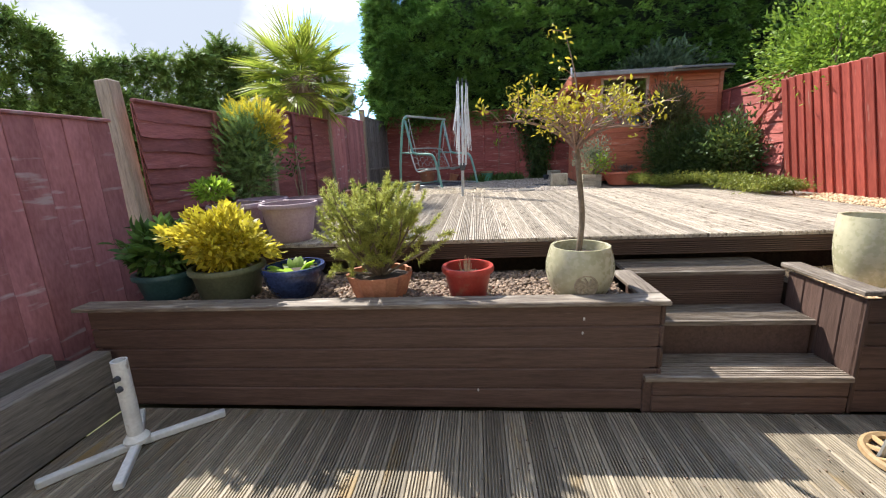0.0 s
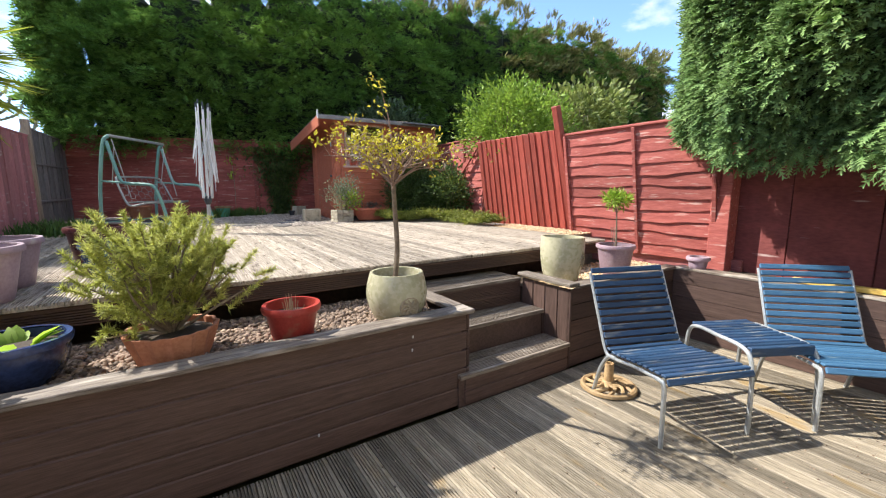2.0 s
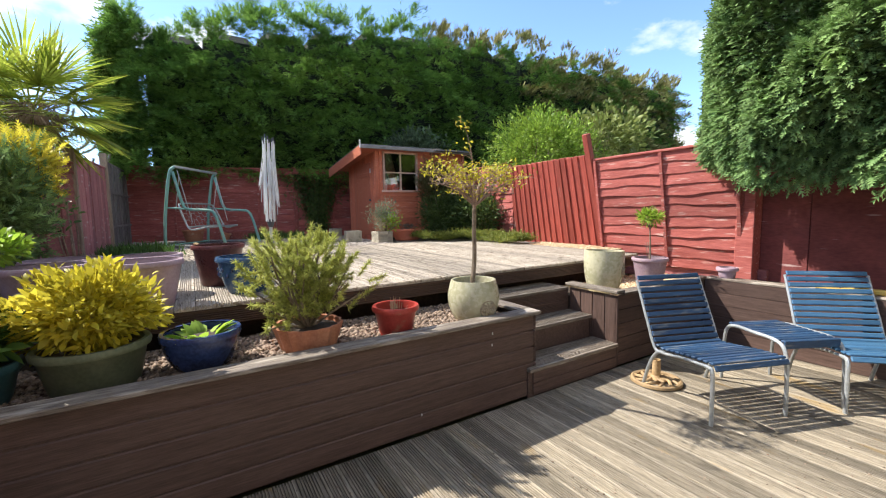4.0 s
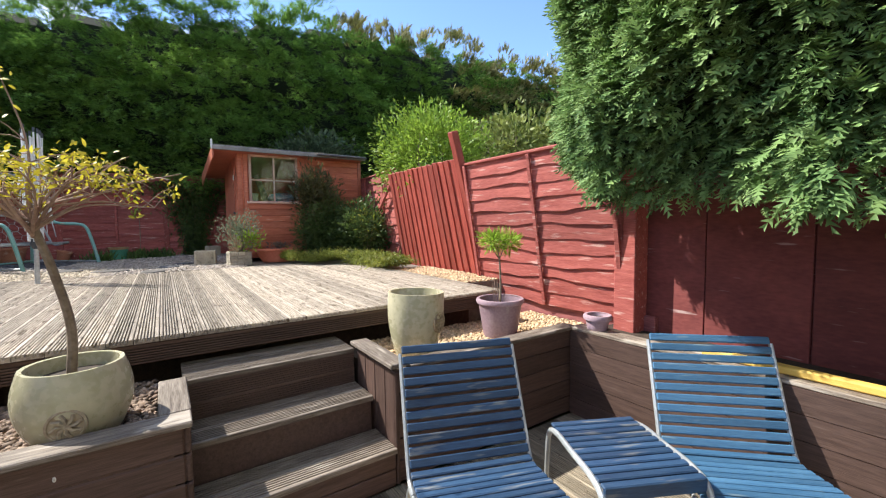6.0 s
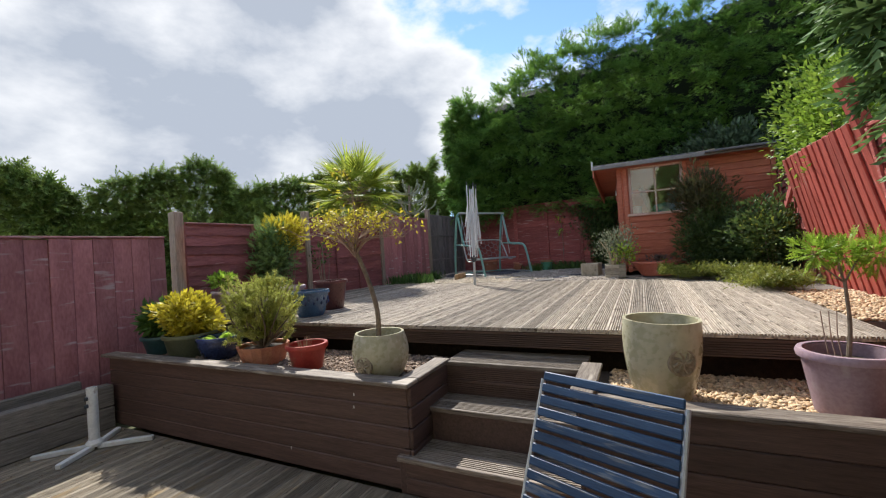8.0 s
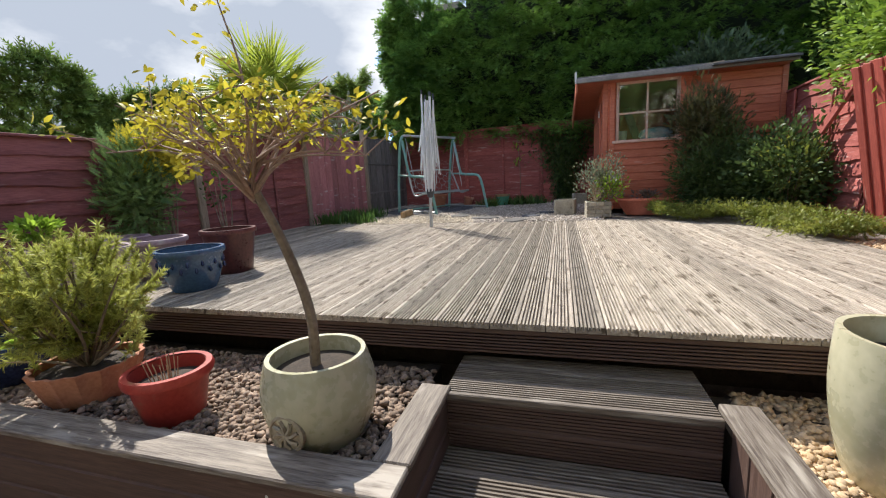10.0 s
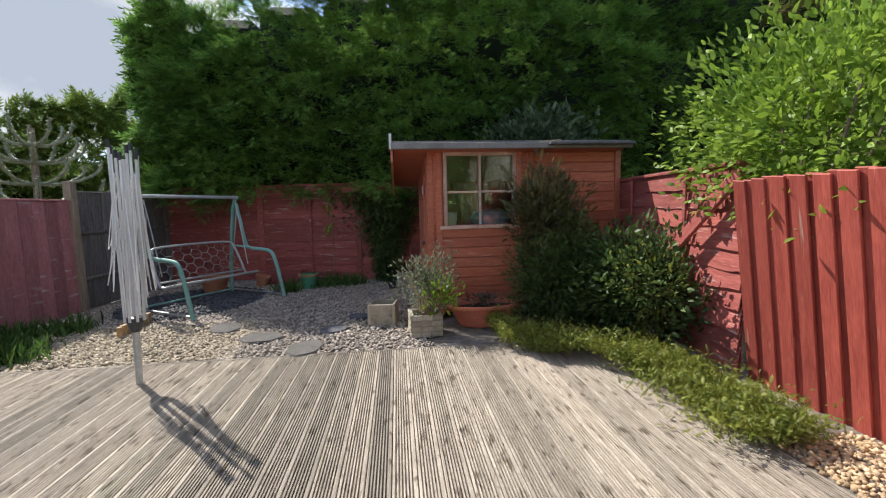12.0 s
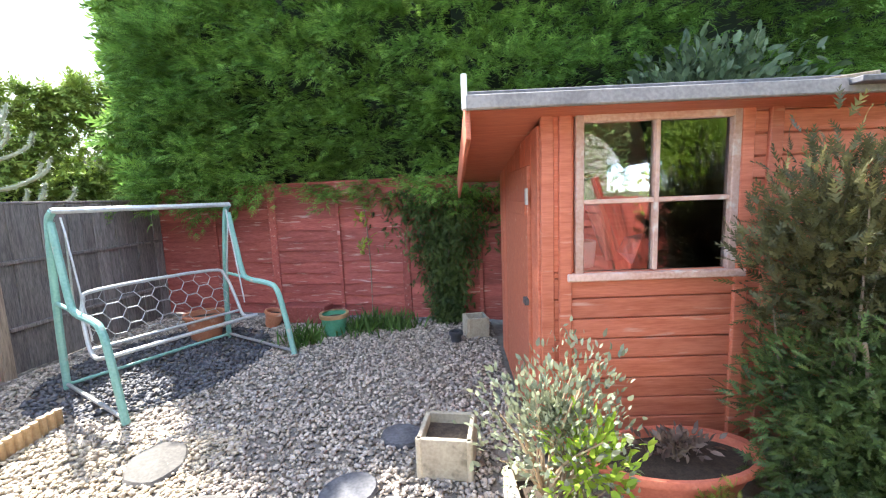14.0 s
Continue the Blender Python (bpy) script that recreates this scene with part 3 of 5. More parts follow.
side_hedge = thing("conifer_hedge", at(0, 0, 0), "large rounded blue-green conifer hedge overhanging the red fence", "hedge", kind="structure")
n = 92000
th = rng.uniform(-0.25, 1.75, n) * math.pi / 2  # up the bulge from its underside
yv = rng.uniform(-1.4, 2.5, n)
endf = np.clip((yv - 1.5) / 1.0, 0, 1)
shrink = np.sqrt(np.clip(1 - endf ** 2.2, 0.02, 1))
lump = 1 + 0.07 * lumps(yv * 1.4, th * 2, 1.6, 12) + 0.04 * lumps(yv * 4, th * 4, 1.6, 13)
cx, cz, ax, az = 4.85, 1.98, 1.76, 1.72
s = np.sin(th)
xx = cx - ax * shrink * np.cos(th) * lump + rng.exponential(0.05, n)
zz = cz + (np.where(s > 0, az, 1.7) * s * (0.55 + 0.45 * shrink)) * lump + 0.28 * endf
rim = zz < 1.22 + 0.12 * lumps(yv * 3, yv, 1, 15)
zz = np.where(rim, 1.22 + rng.uniform(0, 0.25, n) + 0.05 * lumps(yv * 3, yv, 1, 15), zz)
ahead = np.stack([-np.cos(th) + rng.normal(0, 0.4, n), 0.6 * endf + rng.normal(0, 0.45, n), s + rng.normal(0, 0.4, n) - 0.25], 1)
leaves("sprays", np.stack([xx, yv, zz], 1), ahead, rng.uniform(0.055, 0.125, n), CONIFER_BLUE, side_hedge, SPRAY, 0.5)
# dark inner shell, shade put in as colour behind the sprays
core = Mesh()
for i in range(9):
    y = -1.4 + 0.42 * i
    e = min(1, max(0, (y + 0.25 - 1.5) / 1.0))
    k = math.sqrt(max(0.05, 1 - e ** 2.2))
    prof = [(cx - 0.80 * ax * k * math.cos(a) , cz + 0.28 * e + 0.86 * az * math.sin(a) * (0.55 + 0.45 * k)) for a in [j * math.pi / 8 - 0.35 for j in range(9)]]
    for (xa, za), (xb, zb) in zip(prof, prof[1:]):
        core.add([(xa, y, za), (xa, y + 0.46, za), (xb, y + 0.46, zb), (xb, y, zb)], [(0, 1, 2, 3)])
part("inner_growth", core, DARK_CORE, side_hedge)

far_hedge = thing("far_conifer_row", at(0, 0, 0), "row of conifers beyond the left neighbour's garden", "hedge", kind="structure")
n = 32000
uu = rng.uniform(0, 1, n)
px, py = -9.5 + 6.3 * uu ** 0.8, 2.0 + 11.5 * uu
topz = 2.95 + 1.0 * uu ** 1.2 + 0.33 * lumps(uu * 9, uu * 0, 1.5, 21) + 0.12 * lumps(uu * 30, uu * 0, 1.5, 22)
z = 0.4 + rng.uniform(0, 1, n) ** 0.8 * (topz - 0.4)
deep = 0.5 * lumps(uu * 9, z, 1.4, 23)
leaves("sprays", np.stack([px + deep * 0.8, py + deep * 0.3, z], 1), np.stack([0.7 + rng.normal(0, 0.5, n), -0.5 + rng.normal(0, 0.5, n), 0.3 + rng.normal(0, 0.5, n)], 1), rng.uniform(0.16, 0.34, n), CONIFER_FAR, far_hedge)
# dark filler blocks again, as shade behind the far sprays
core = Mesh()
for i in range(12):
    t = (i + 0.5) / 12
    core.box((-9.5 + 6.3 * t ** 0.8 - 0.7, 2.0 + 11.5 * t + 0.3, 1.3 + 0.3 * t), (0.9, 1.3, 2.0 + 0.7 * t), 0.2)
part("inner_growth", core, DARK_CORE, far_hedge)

# ---- materials of the things ----
BLUE = mat("blue_painted_slats", (0.017, 0.043, 0.095), (0.034, 0.078, 0.15), 4, 0.5, 0.3, (1, 8, 8), ((0.15, 0.165, 0.18), 0.42, 5, (1, 8, 8)), fine=22)
BLUE_LIGHT = mat("pale_blue_painted_slats", (0.035, 0.105, 0.20), (0.065, 0.16, 0.27), 4, 0.5, 0.3, (1, 8, 8), ((0.17, 0.25, 0.3), 0.35, 5, (1, 8, 8)), fine=22)
STEEL = mat("grey_metal_tube", (0.36, 0.38, 0.38), (0.52, 0.54, 0.54), 9, 0.42, 0.1, metal=0.5, fine=50)
WHITE_METAL = mat("chipped_white_metal", (0.58, 0.59, 0.57), (0.74, 0.75, 0.73), 6, 0.5, 0.2, wear=((0.25, 0.2, 0.16), 0.33, 12, (1, 1, 1)))
WHITE = mat("white_plastic", (0.66, 0.67, 0.67), (0.8, 0.8, 0.79), 8, 0.45, 0.1)
TURQ = mat("turquoise_painted_tube", (0.16, 0.36, 0.31), (0.26, 0.48, 0.42), 7, 0.5, 0.2, wear=((0.42, 0.42, 0.36), 0.36, 10, (1, 1, 1)))
BLACK = mat("dark_plastic", (0.03, 0.035, 0.04), (0.07, 0.075, 0.085), 8, 0.5, 0.1)
CELADON = mat("pale_green_glaze", (0.37, 0.35, 0.22), (0.50, 0.47, 0.325), 5, 0.28, 0.12, wear=((0.56, 0.55, 0.44), 0.38, 7, (1, 1, 1)), fine=30, spec=0.55)
MEDAL = mat("brown_relief", (0.26, 0.20, 0.13), (0.42, 0.36, 0.25), 30, 0.5, 0.8)
LILAC = mat("lilac_glazed_pot", (0.31, 0.21, 0.25), (0.43, 0.32, 0.36), 5, 0.5, 0.2, wear=((0.5, 0.43, 0.43), 0.36, 7, (1, 1, 1)))
TERRA = mat("terracotta", (0.42, 0.16, 0.085), (0.58, 0.26, 0.15), 6, 0.75, 0.3, wear=((0.62, 0.42, 0.31), 0.37, 8, (1, 1, 1)))
REDPOT = mat("red_glazed_pot", (0.30, 0.03, 0.024), (0.42, 0.06, 0.042), 6, 0.35, 0.15, wear=((0.3, 0.15, 0.09), 0.36, 8, (1, 1, 1)))
COBALT = mat("dark_blue_glaze", (0.012, 0.02, 0.06), (0.035, 0.06, 0.16), 7, 0.2, 0.1, spec=0.6)
DENIM = mat("mid_blue_glaze", (0.035, 0.08, 0.16), (0.07, 0.145, 0.26), 7, 0.25, 0.15, spec=0.6)
OXBLOOD = mat("dark_maroon_glaze", (0.075, 0.022, 0.022), (0.15, 0.05, 0.045), 7, 0.3, 0.15)
OLIVE = mat("olive_plastic_pot", (0.075, 0.085, 0.045), (0.13, 0.14, 0.08), 7, 0.5, 0.15)
TEAL = mat("dark_teal_pot", (0.02, 0.06, 0.065), (0.045, 0.10, 0.105), 7, 0.4, 0.15)
GREENPOT = mat("green_plastic_pot", (0.06, 0.25, 0.15), (0.11, 0.35, 0.22), 7, 0.5, 0.15)
STONE = mat("pale_cast_stone", (0.33, 0.29, 0.22), (0.50, 0.45, 0.35), 6, 0.85, 0.5, wear=((0.2, 0.18, 0.13), 0.38, 9, (1, 1, 1)))
SLAB = mat("grey_stepping_stone", (0.065, 0.06, 0.055), (0.135, 0.125, 0.115), 6, 0.85, 0.6)
IRON = mat("tan_cast_iron", (0.30, 0.19, 0.09), (0.46, 0.32, 0.17), 9, 0.6, 0.4)
BARK = mat("grey_brown_bark", (0.15, 0.11, 0.075), (0.31, 0.245, 0.18), 9, 0.85, 0.6, fine=50)
TWIG = mat("pinkish_twigs", (0.24, 0.15, 0.115), (0.40, 0.28, 0.22), 9, 0.8, 0.2)
DRY = mat("dry_stems", (0.32, 0.23, 0.14), (0.5, 0.39, 0.26), 9, 0.85, 0.2)
BARKCHIP = mat("bark_and_stone_mulch", (0.12, 0.075, 0.05), (0.36, 0.27, 0.2), 9, 0.85, 0.3, island=0.5)


def foliage(name, a, b, glow=0.3, rough=0.5):
    return mat(name, a, b, 3, rough, 0.0, island=0.35, fine=12, spec=0.35, through_light=glow)


GOLD = foliage("golden_leaves", (0.42, 0.37, 0.03), (0.62, 0.53, 0.06), 0.4)
GOLDEN_SHRUB = foliage("yellow_shrub_leaves", (0.45, 0.40, 0.03), (0.68, 0.58, 0.07), 0.45)
LIME = foliage("lime_leaves", (0.22, 0.36, 0.035), (0.38, 0.54, 0.07), 0.5)
GREEN = foliage("green_leaves", (0.05, 0.12, 0.025), (0.12, 0.22, 0.05))
PINE = foliage("pine_needles", (0.36, 0.39, 0.08), (0.56, 0.57, 0.17), 0.45)
DARKLEAF = foliage("dark_shrub_leaves", (0.04, 0.075, 0.022), (0.12, 0.18, 0.05), 0.3)
MOSSY = foliage("ground_cover_leaves", (0.15, 0.19, 0.03), (0.32, 0.34, 0.07), 0.4)
SILVER = foliage("silvery_leaves", (0.17, 0.20, 0.13), (0.34, 0.37, 0.24), 0.25)
PALMLEAF = foliage("palm_leaf_blades", (0.20, 0.28, 0.03), (0.44, 0.48, 0.08), 0.45)
THATCH = mat("dry_palm_thatch", (0.20, 0.13, 0.09), (0.34, 0.25, 0.18), 9, 0.9, 0.5, island=0.3)
PUZZLE = foliage("monkey_puzzle_scales", (0.20, 0.23, 0.15), (0.40, 0.42, 0.30), 0.15)


# ---- the shed ----
SHED_PLACE = at(2.335, 6.94, 0.76) @ Matrix.Scale(1.095, 4) @ at(-2.215, -6.36, -0.76)
shed = thing("garden_shed", SHED_PLACE, "orange stained timber garden shed with a pent felt roof", "shed")
SX0, SX1, SY0, SY1, SZ0, SZT = 2.215, 3.9, 6.36, 7.55, 0.76, 2.16
wx0, wx1, wz0, wz1 = 2.365, 2.955, 1.525, 2.105


def shiplap(x0, x1, z0, z1, board=0.085):
    z = z0
    while z < z1 - 0.01:
        h = min(board, z1 - z)
        part("board", Mesh().box(((x0 + x1) / 2, SY0, z + h / 2), (x1 - x0, 0.016, h - 0.004), 0.004), SHED, shed)
        z += board


part("plain_panel", Mesh().box(((SX0 + wx0) / 2, SY0, (wz0 + SZT) / 2), (wx0 - SX0 - 0.04, 0.016, SZT - wz0), 0.004), SHED, shed)
shiplap(SX0 + 0.05, SX1 - 0.03, SZ0 + 0.06, wz0)
shiplap(wx1, SX1 - 0.03, wz0, SZT)
part("lining", Mesh().box((2.29, SY0 + 0.02, 1.5), (0.14, 0.01, 1.3)).box((3.43, SY0 + 0.02, 1.5), (0.93, 0.01, 1.3)).box((2.66, SY0 + 0.02, 1.15), (0.6, 0.01, 0.72)), SHED, shed)
for x in (SX0 + 0.025, wx0 - 0.055, wx1 + 0.04, 3.10, SX1 - 0.02):
    part("corner_trim", Mesh().box((x, SY0 - 0.012, 1.46), (0.05, 0.022, 1.4), 0.004), SHED, shed)
for i in range(9):
    part("side_board", Mesh().box((SX0, SY0 + 0.07 + i * 0.132, 1.40), (0.016, 0.128, 1.28 + 0.12 * (1 - i / 8)), 0.004), SHED, shed)
door = part("door", Mesh().box((SX0 - 0.014, SY0 + 0.42, 1.38), (0.018, 0.56, 1.16), 0.004), SHED, shed)
part("door_brace", Mesh().box((SX0 - 0.028, SY0 + 0.42, 1.78), (0.012, 0.54, 0.06), 0.003), SHED, door)
part("hinge", Mesh().box((SX0 - 0.03, SY0 + 0.12, 1.83), (0.01, 0.03, 0.07), 0.002), STEEL, door, "small steel hinge")
part("latch", Mesh().box((SX0 - 0.03, SY0 + 0.16, 1.37), (0.02, 0.05, 0.03), 0.003), BLACK, door, "dark metal latch")
part("back_wall", Mesh().box((3.05, SY1, 1.36), (1.68, 0.02, 1.2)), SHED, shed)
part("end_wall", Mesh().box((SX1, 6.96, 1.40), (0.02, 1.18, 1.28)), SHED, shed)
part("floor_board", Mesh().box((3.05, 6.96, SZ0 + 0.03), (1.66, 1.16, 0.04)), SHED, shed)
tilt = math.degrees(math.atan2(0.2, 1.6))
roof = part("roof", Mesh().box((0, 0, 0), (1.98, 1.68, 0.026), 0.004), FELT, shed, "dark felt roof", m=at(2.92, 7.02, 2.078, -tilt, 0, 0))
part("fascia", Mesh().box((0, -0.845, -0.028), (1.98, 0.02, 0.05), 0.004), mat("grey_fascia", (0.16, 0.15, 0.145), (0.28, 0.265, 0.25), 6, 0.8, 0.3), roof, "weathered grey fascia")
part("barge_board", Mesh().box((-0.985, 0, -0.075), (0.018, 1.66, 0.15), 0.004), SHED, roof)
part("soffit", Mesh().box((0, 0.02, -0.026), (1.94, 1.6, 0.02)), SHED, roof)
part("finial", Mesh().box((-0.995, -0.84, 0.01), (0.02, 0.02, 0.12), 0.003), WHITE, roof)
part("lifted_batten", Mesh().box((0, 0, 0), (0.5, 0.02, 0.022), 0.003), POST, shed, m=at(3.05, SY0 - 0.175, 2.165, 0, -6, 0))
part("eave_board", Mesh().box((3.55, SY0 - 0.12, 2.165), (0.72, 0.24, 0.02), 0.003), FELT, shed, "sagging felt edge")
frame_mat = mat("peeling_window_paint", (0.48, 0.27, 0.20), (0.66, 0.46, 0.38), 6, 0.6, 0.3, wear=((0.72, 0.68, 0.62), 0.4, 9, (1, 1, 1)))
window = part("window", Mesh().box(((wx0 + wx1) / 2, SY0 - 0.012, wz0 - 0.02), (wx1 - wx0 + 0.1, 0.05, 0.03), 0.004), frame_mat, shed)
for x in (wx0 + 0.0, wx1 - 0.0):
    part("frame_side", Mesh().box((x, SY0 - 0.008, (wz0 + wz1) / 2), (0.032, 0.03, wz1 - wz0 + 0.05), 0.004), frame_mat, window)
part("frame_top", Mesh().box(((wx0 + wx1) / 2, SY0 - 0.008, wz1 + 0.01), (wx1 - wx0, 0.028, 0.03), 0.004), frame_mat, window)
part("mullion", Mesh().box(((wx0 + wx1) / 2, SY0 - 0.006, (wz0 + wz1) / 2), (0.02, 0.024, wz1 - wz0), 0.003), frame_mat, window)
part("transom", Mesh().box(((wx0 + wx1) / 2, SY0 - 0.004, 1.80), (wx1 - wx0, 0.02, 0.018), 0.003), frame_mat, window)
glass = bpy.data.materials.new("window_glass")
glass.use_nodes = True
gn, gl = glass.node_tree.nodes, glass.node_tree.links
gn.remove(gn["Principled BSDF"])
clear, shine, blend, fres = gn.new("ShaderNodeBsdfTransparent"), gn.new("ShaderNodeBsdfGlossy"), gn.new("ShaderNodeMixShader"), gn.new("ShaderNodeFresnel")
shine.inputs["Roughness"].default_value, fres.inputs["IOR"].default_value = 0.02, 2.3
gl.new(fres.outputs["Fac"], blend.inputs["Fac"])
gl.new(clear.outputs["BSDF"], blend.inputs[1])
gl.new(shine.outputs["BSDF"], blend.inputs[2])
gl.new(blend.outputs["Shader"], gn["Material Output"].inputs["Surface"])
for cx_ in (0.25, 0.75):
    for cz_, hh in ((1.66, 0.27), (1.955, 0.29)):
        pane = part("pane", Mesh().box((wx0 + (wx1 - wx0) * cx_, SY0 + 0.004, cz_), ((wx1 - wx0) / 2, 0.004, hh)), glass, window)
        pane.visible_shadow = False
part("bench", Mesh().box((2.7, SY0 + 0.25, 1.50), (0.9, 0.4, 0.03), 0.004), POST, shed, "bare timber bench inside")
bag = Mesh()
bag.lathe([(0.001, 0), (0.09, 0.0), (0.12, 0.04), (0.10, 0.09), (0.03, 0.11), (0.001, 0.11)], sx=1.3, sy=0.8, n=18)
tagged(part("compost_bag", bag, mat("blue_and_white_plastic", (0.12, 0.45, 0.60), (0.75, 0.78, 0.78), 12, 0.4, 0.2, fine=14), None, smooth=True, m=SHED_PLACE @ at(2.80, SY0 + 0.20, 1.516) @ Matrix.Scale(1.25, 4)), "blue and white plastic bag on the shed bench", "bag")
tub = part("paint_tub", Mesh().lathe([(0.001, 0), (0.05, 0), (0.06, 0.11), (0.055, 0.115), (0.001, 0.1)], n=18), WHITE, None, smooth=True, m=SHED_PLACE @ at(2.43, SY0 + 0.16, 1.516))
tagged(tub, "white plastic tub on the shed bench", "tub")
lean = part("leaning_board", Mesh().box((0, 0, 0), (0.08, 0.02, 0.42), 0.004), POST, None, m=SHED_PLACE @ at(2.56, SY0 + 0.3, 1.70, 0, -20, 0))
tagged(lean, "bare timber board leaning inside the shed", "timber")


# ---- pots ----
def pot(name, x, y, z, r, h, base, material, label, wall=0.014, belly=0.0, rim=True, fill=0.82, fill_mat=None, sx=1.0, sy=1.0, turn=0, wob=0.0, lean=(0, 0)):
    t = thing(name, at(x, y, z, lean[0], lean[1], turn), label, "plant pot", "garden pots")
    prof = [(0.001, 0.002), (base * 0.96, 0.0), (base, 0.006)]
    for i in range(1, 9):
        k = i / 8
        prof.append((base + (r - base) * k + belly * math.sin(math.pi * k), h * k))
    top = prof[-1][0]
    prof += [(top - wall, h - 0.001), (top - wall * 1.1, h * fill - 0.01)]
    part("body", Mesh().lathe(prof, sx=sx, sy=sy, wob=wob, n=64 if wob else 36, flutes=16), material, t, smooth=True)
    if rim:
        part("rim", Mesh().lathe([(top - wall, h - 0.012), (top + 0.008, h - 0.026), (top + 0.012, h - 0.01), (top + 0.006, h + 0.004), (top - wall + 0.002, h + 0.004)], sx=sx, sy=sy, wob=wob, n=36), material, t, smooth=True)
    part("soil", Mesh().lathe([(top - wall, h * fill - 0.004), (top * 0.5, h * fill + 0.004), (0.001, h * fill + 0.006)], sx=sx, sy=sy), fill_mat or SOIL, t)
    return t


def medallion(t, r, z, angle, size):
    m = at(math.cos(angle) * r, math.sin(angle) * r, z) @ pose(0, 0, 0, 0, 0, math.degrees(angle)) @ pose(0, 0, 0, 0, 90, 0)
    disc = Mesh().lathe([(size, -0.01), (size, 0.004), (size * 0.88, 0.007), (size * 0.82, 0.003), (0.001, 0.003)], n=22)
    plate = part("medallion", disc, MEDAL, t, "brown relief medallion", m=m)
    for k in range(8):
        a = k * math.pi / 4
        part("petal", Mesh().tube([(0, 0, 0.004), (size * 0.4 * math.cos(a), size * 0.4 * math.sin(a), 0.008), (size * 0.75 * math.cos(a + 0.3), size * 0.75 * math.sin(a + 0.3), 0.004)], 0.006, 5), MEDAL, plate)


soil_z = 0.505
p = pot("glazed_pot", 1.15, 2.46, soil_z, 0.145, 0.265, 0.12, CELADON, "pale green glazed pot with a brown medallion, holding the golden tree", belly=0.035, rim=False)
medallion(p, 0.162, 0.10, math.radians(-92), 0.055)
p = pot("tall_glazed_pot", 2.64, 2.59, 0.475, 0.165, 0.375, 0.115, CELADON, "tall pale green glazed pot with a brown medallion", belly=0.02, lean=(0, 2), rim=False)
medallion(p, 0.158, 0.21, math.radians(-62), 0.062)
pot("lilac_pot", 3.297, 2.565, 0.475, 0.15, 0.26, 0.11, LILAC, "lilac glazed pot holding a small leafy standard tree")
pot("small_lilac_pot", 3.655, 2.06, 0.5735, 0.075, 0.09, 0.06, LILAC, "small lilac pot on the retaining wall")
pot("red_pot", 0.58, 2.44, soil_z, 0.125, 0.175, 0.09, REDPOT, "red glazed pot with dry stems", fill=0.75)
pot("fluted_bowl", 0.10, 2.50, soil_z, 0.175, 0.14, 0.13, TERRA, "fluted terracotta bowl holding a bushy pine", wob=0.035, rim=False)
pot("blue_bowl", -0.385, 2.51, soil_z, 0.16, 0.18, 0.10, COBALT, "dark blue glazed bowl with young hosta leaves", belly=0.02)
pot("olive_pot", -0.775, 2.52, soil_z, 0.19, 0.19, 0.15, OLIVE, "olive green ribbed pot holding a yellow shrub")
pot("teal_pot", -1.16, 2.53, soil_z, 0.16, 0.16, 0.12, TEAL, "dark teal pot holding a leafy green plant")
for x, y in ((-1.04, 3.12), (-0.63, 3.05), (-1.04, 3.48), (-0.64, 3.42)):
    pot("lilac_pot", x, y, ZD, 0.18, 0.25, 0.13, LILAC, "empty lilac glazed pot standing on the upper deck")
bp = pot("blue_pot", -0.11, 3.2, ZD, 0.165, 0.225, 0.11, DENIM, "blue patterned glazed pot standing on the upper deck", belly=0.01)
for k in range(14):
    a = 2 * math.pi * k / 14
    for zz in (0.12, 0.155):
        part("drop", Mesh().lathe([(0.001, -0.016), (0.009, -0.006), (0.006, 0.01), (0.001, 0.018)], n=6), COBALT, bp, m=at(0.158 * math.cos(a + zz * 6), 0.158 * math.sin(a + zz * 6), zz))
pot("maroon_pot", -0.24, 3.62, ZD, 0.16, 0.28, 0.12, OXBLOOD, "tall dark maroon glazed pot on the upper deck")
GZ = 0.722
pot("terracotta_pot", -0.37, 8.82, GZ, 0.17, 0.24, 0.12, TERRA, "terracotta pot standing behind the swing seat")
pot("small_terracotta_pot", 0.12, 9.12, GZ, 0.09, 0.16, 0.07, TERRA, "small terracotta pot tipped beside the fence", lean=(0, 14))
gp = pot("green_pot", 0.84, 8.82, GZ, 0.125, 0.19, 0.09, GREENPOT, "green plastic pot with a tan rim", rim=False)
part("rim", Mesh().lathe([(0.112, 0.17), (0.133, 0.165), (0.136, 0.2), (0.11, 0.2)], n=30), IRON, gp, "tan rim", smooth=True)
pot("small_black_pot", 1.96, 8.5, GZ, 0.05, 0.09, 0.04, BLACK, "small black plastic plant pot on the gravel")
pot("terracotta_trough", 2.80, 6.68, GZ, 0.205, 0.19, 0.14, mat("orange_red_terracotta", (0.44, 0.12, 0.075), (0.58, 0.19, 0.12), 6, 0.6, 0.25, wear=((0.6, 0.34, 0.25), 0.36, 8, (1, 1, 1))), "large oval terracotta trough with faded plants", sx=1.6, sy=0.85, turn=4)
tro = Mesh().box((0, 0, 0.09), (0.52, 0.2, 0.18), 0.012)
tagged(part("window_box", tro, RED, None, m=at(0.42, 9.26, GZ, 0, 0, -10)), "red painted wooden trough at the foot of the fence", "planter")


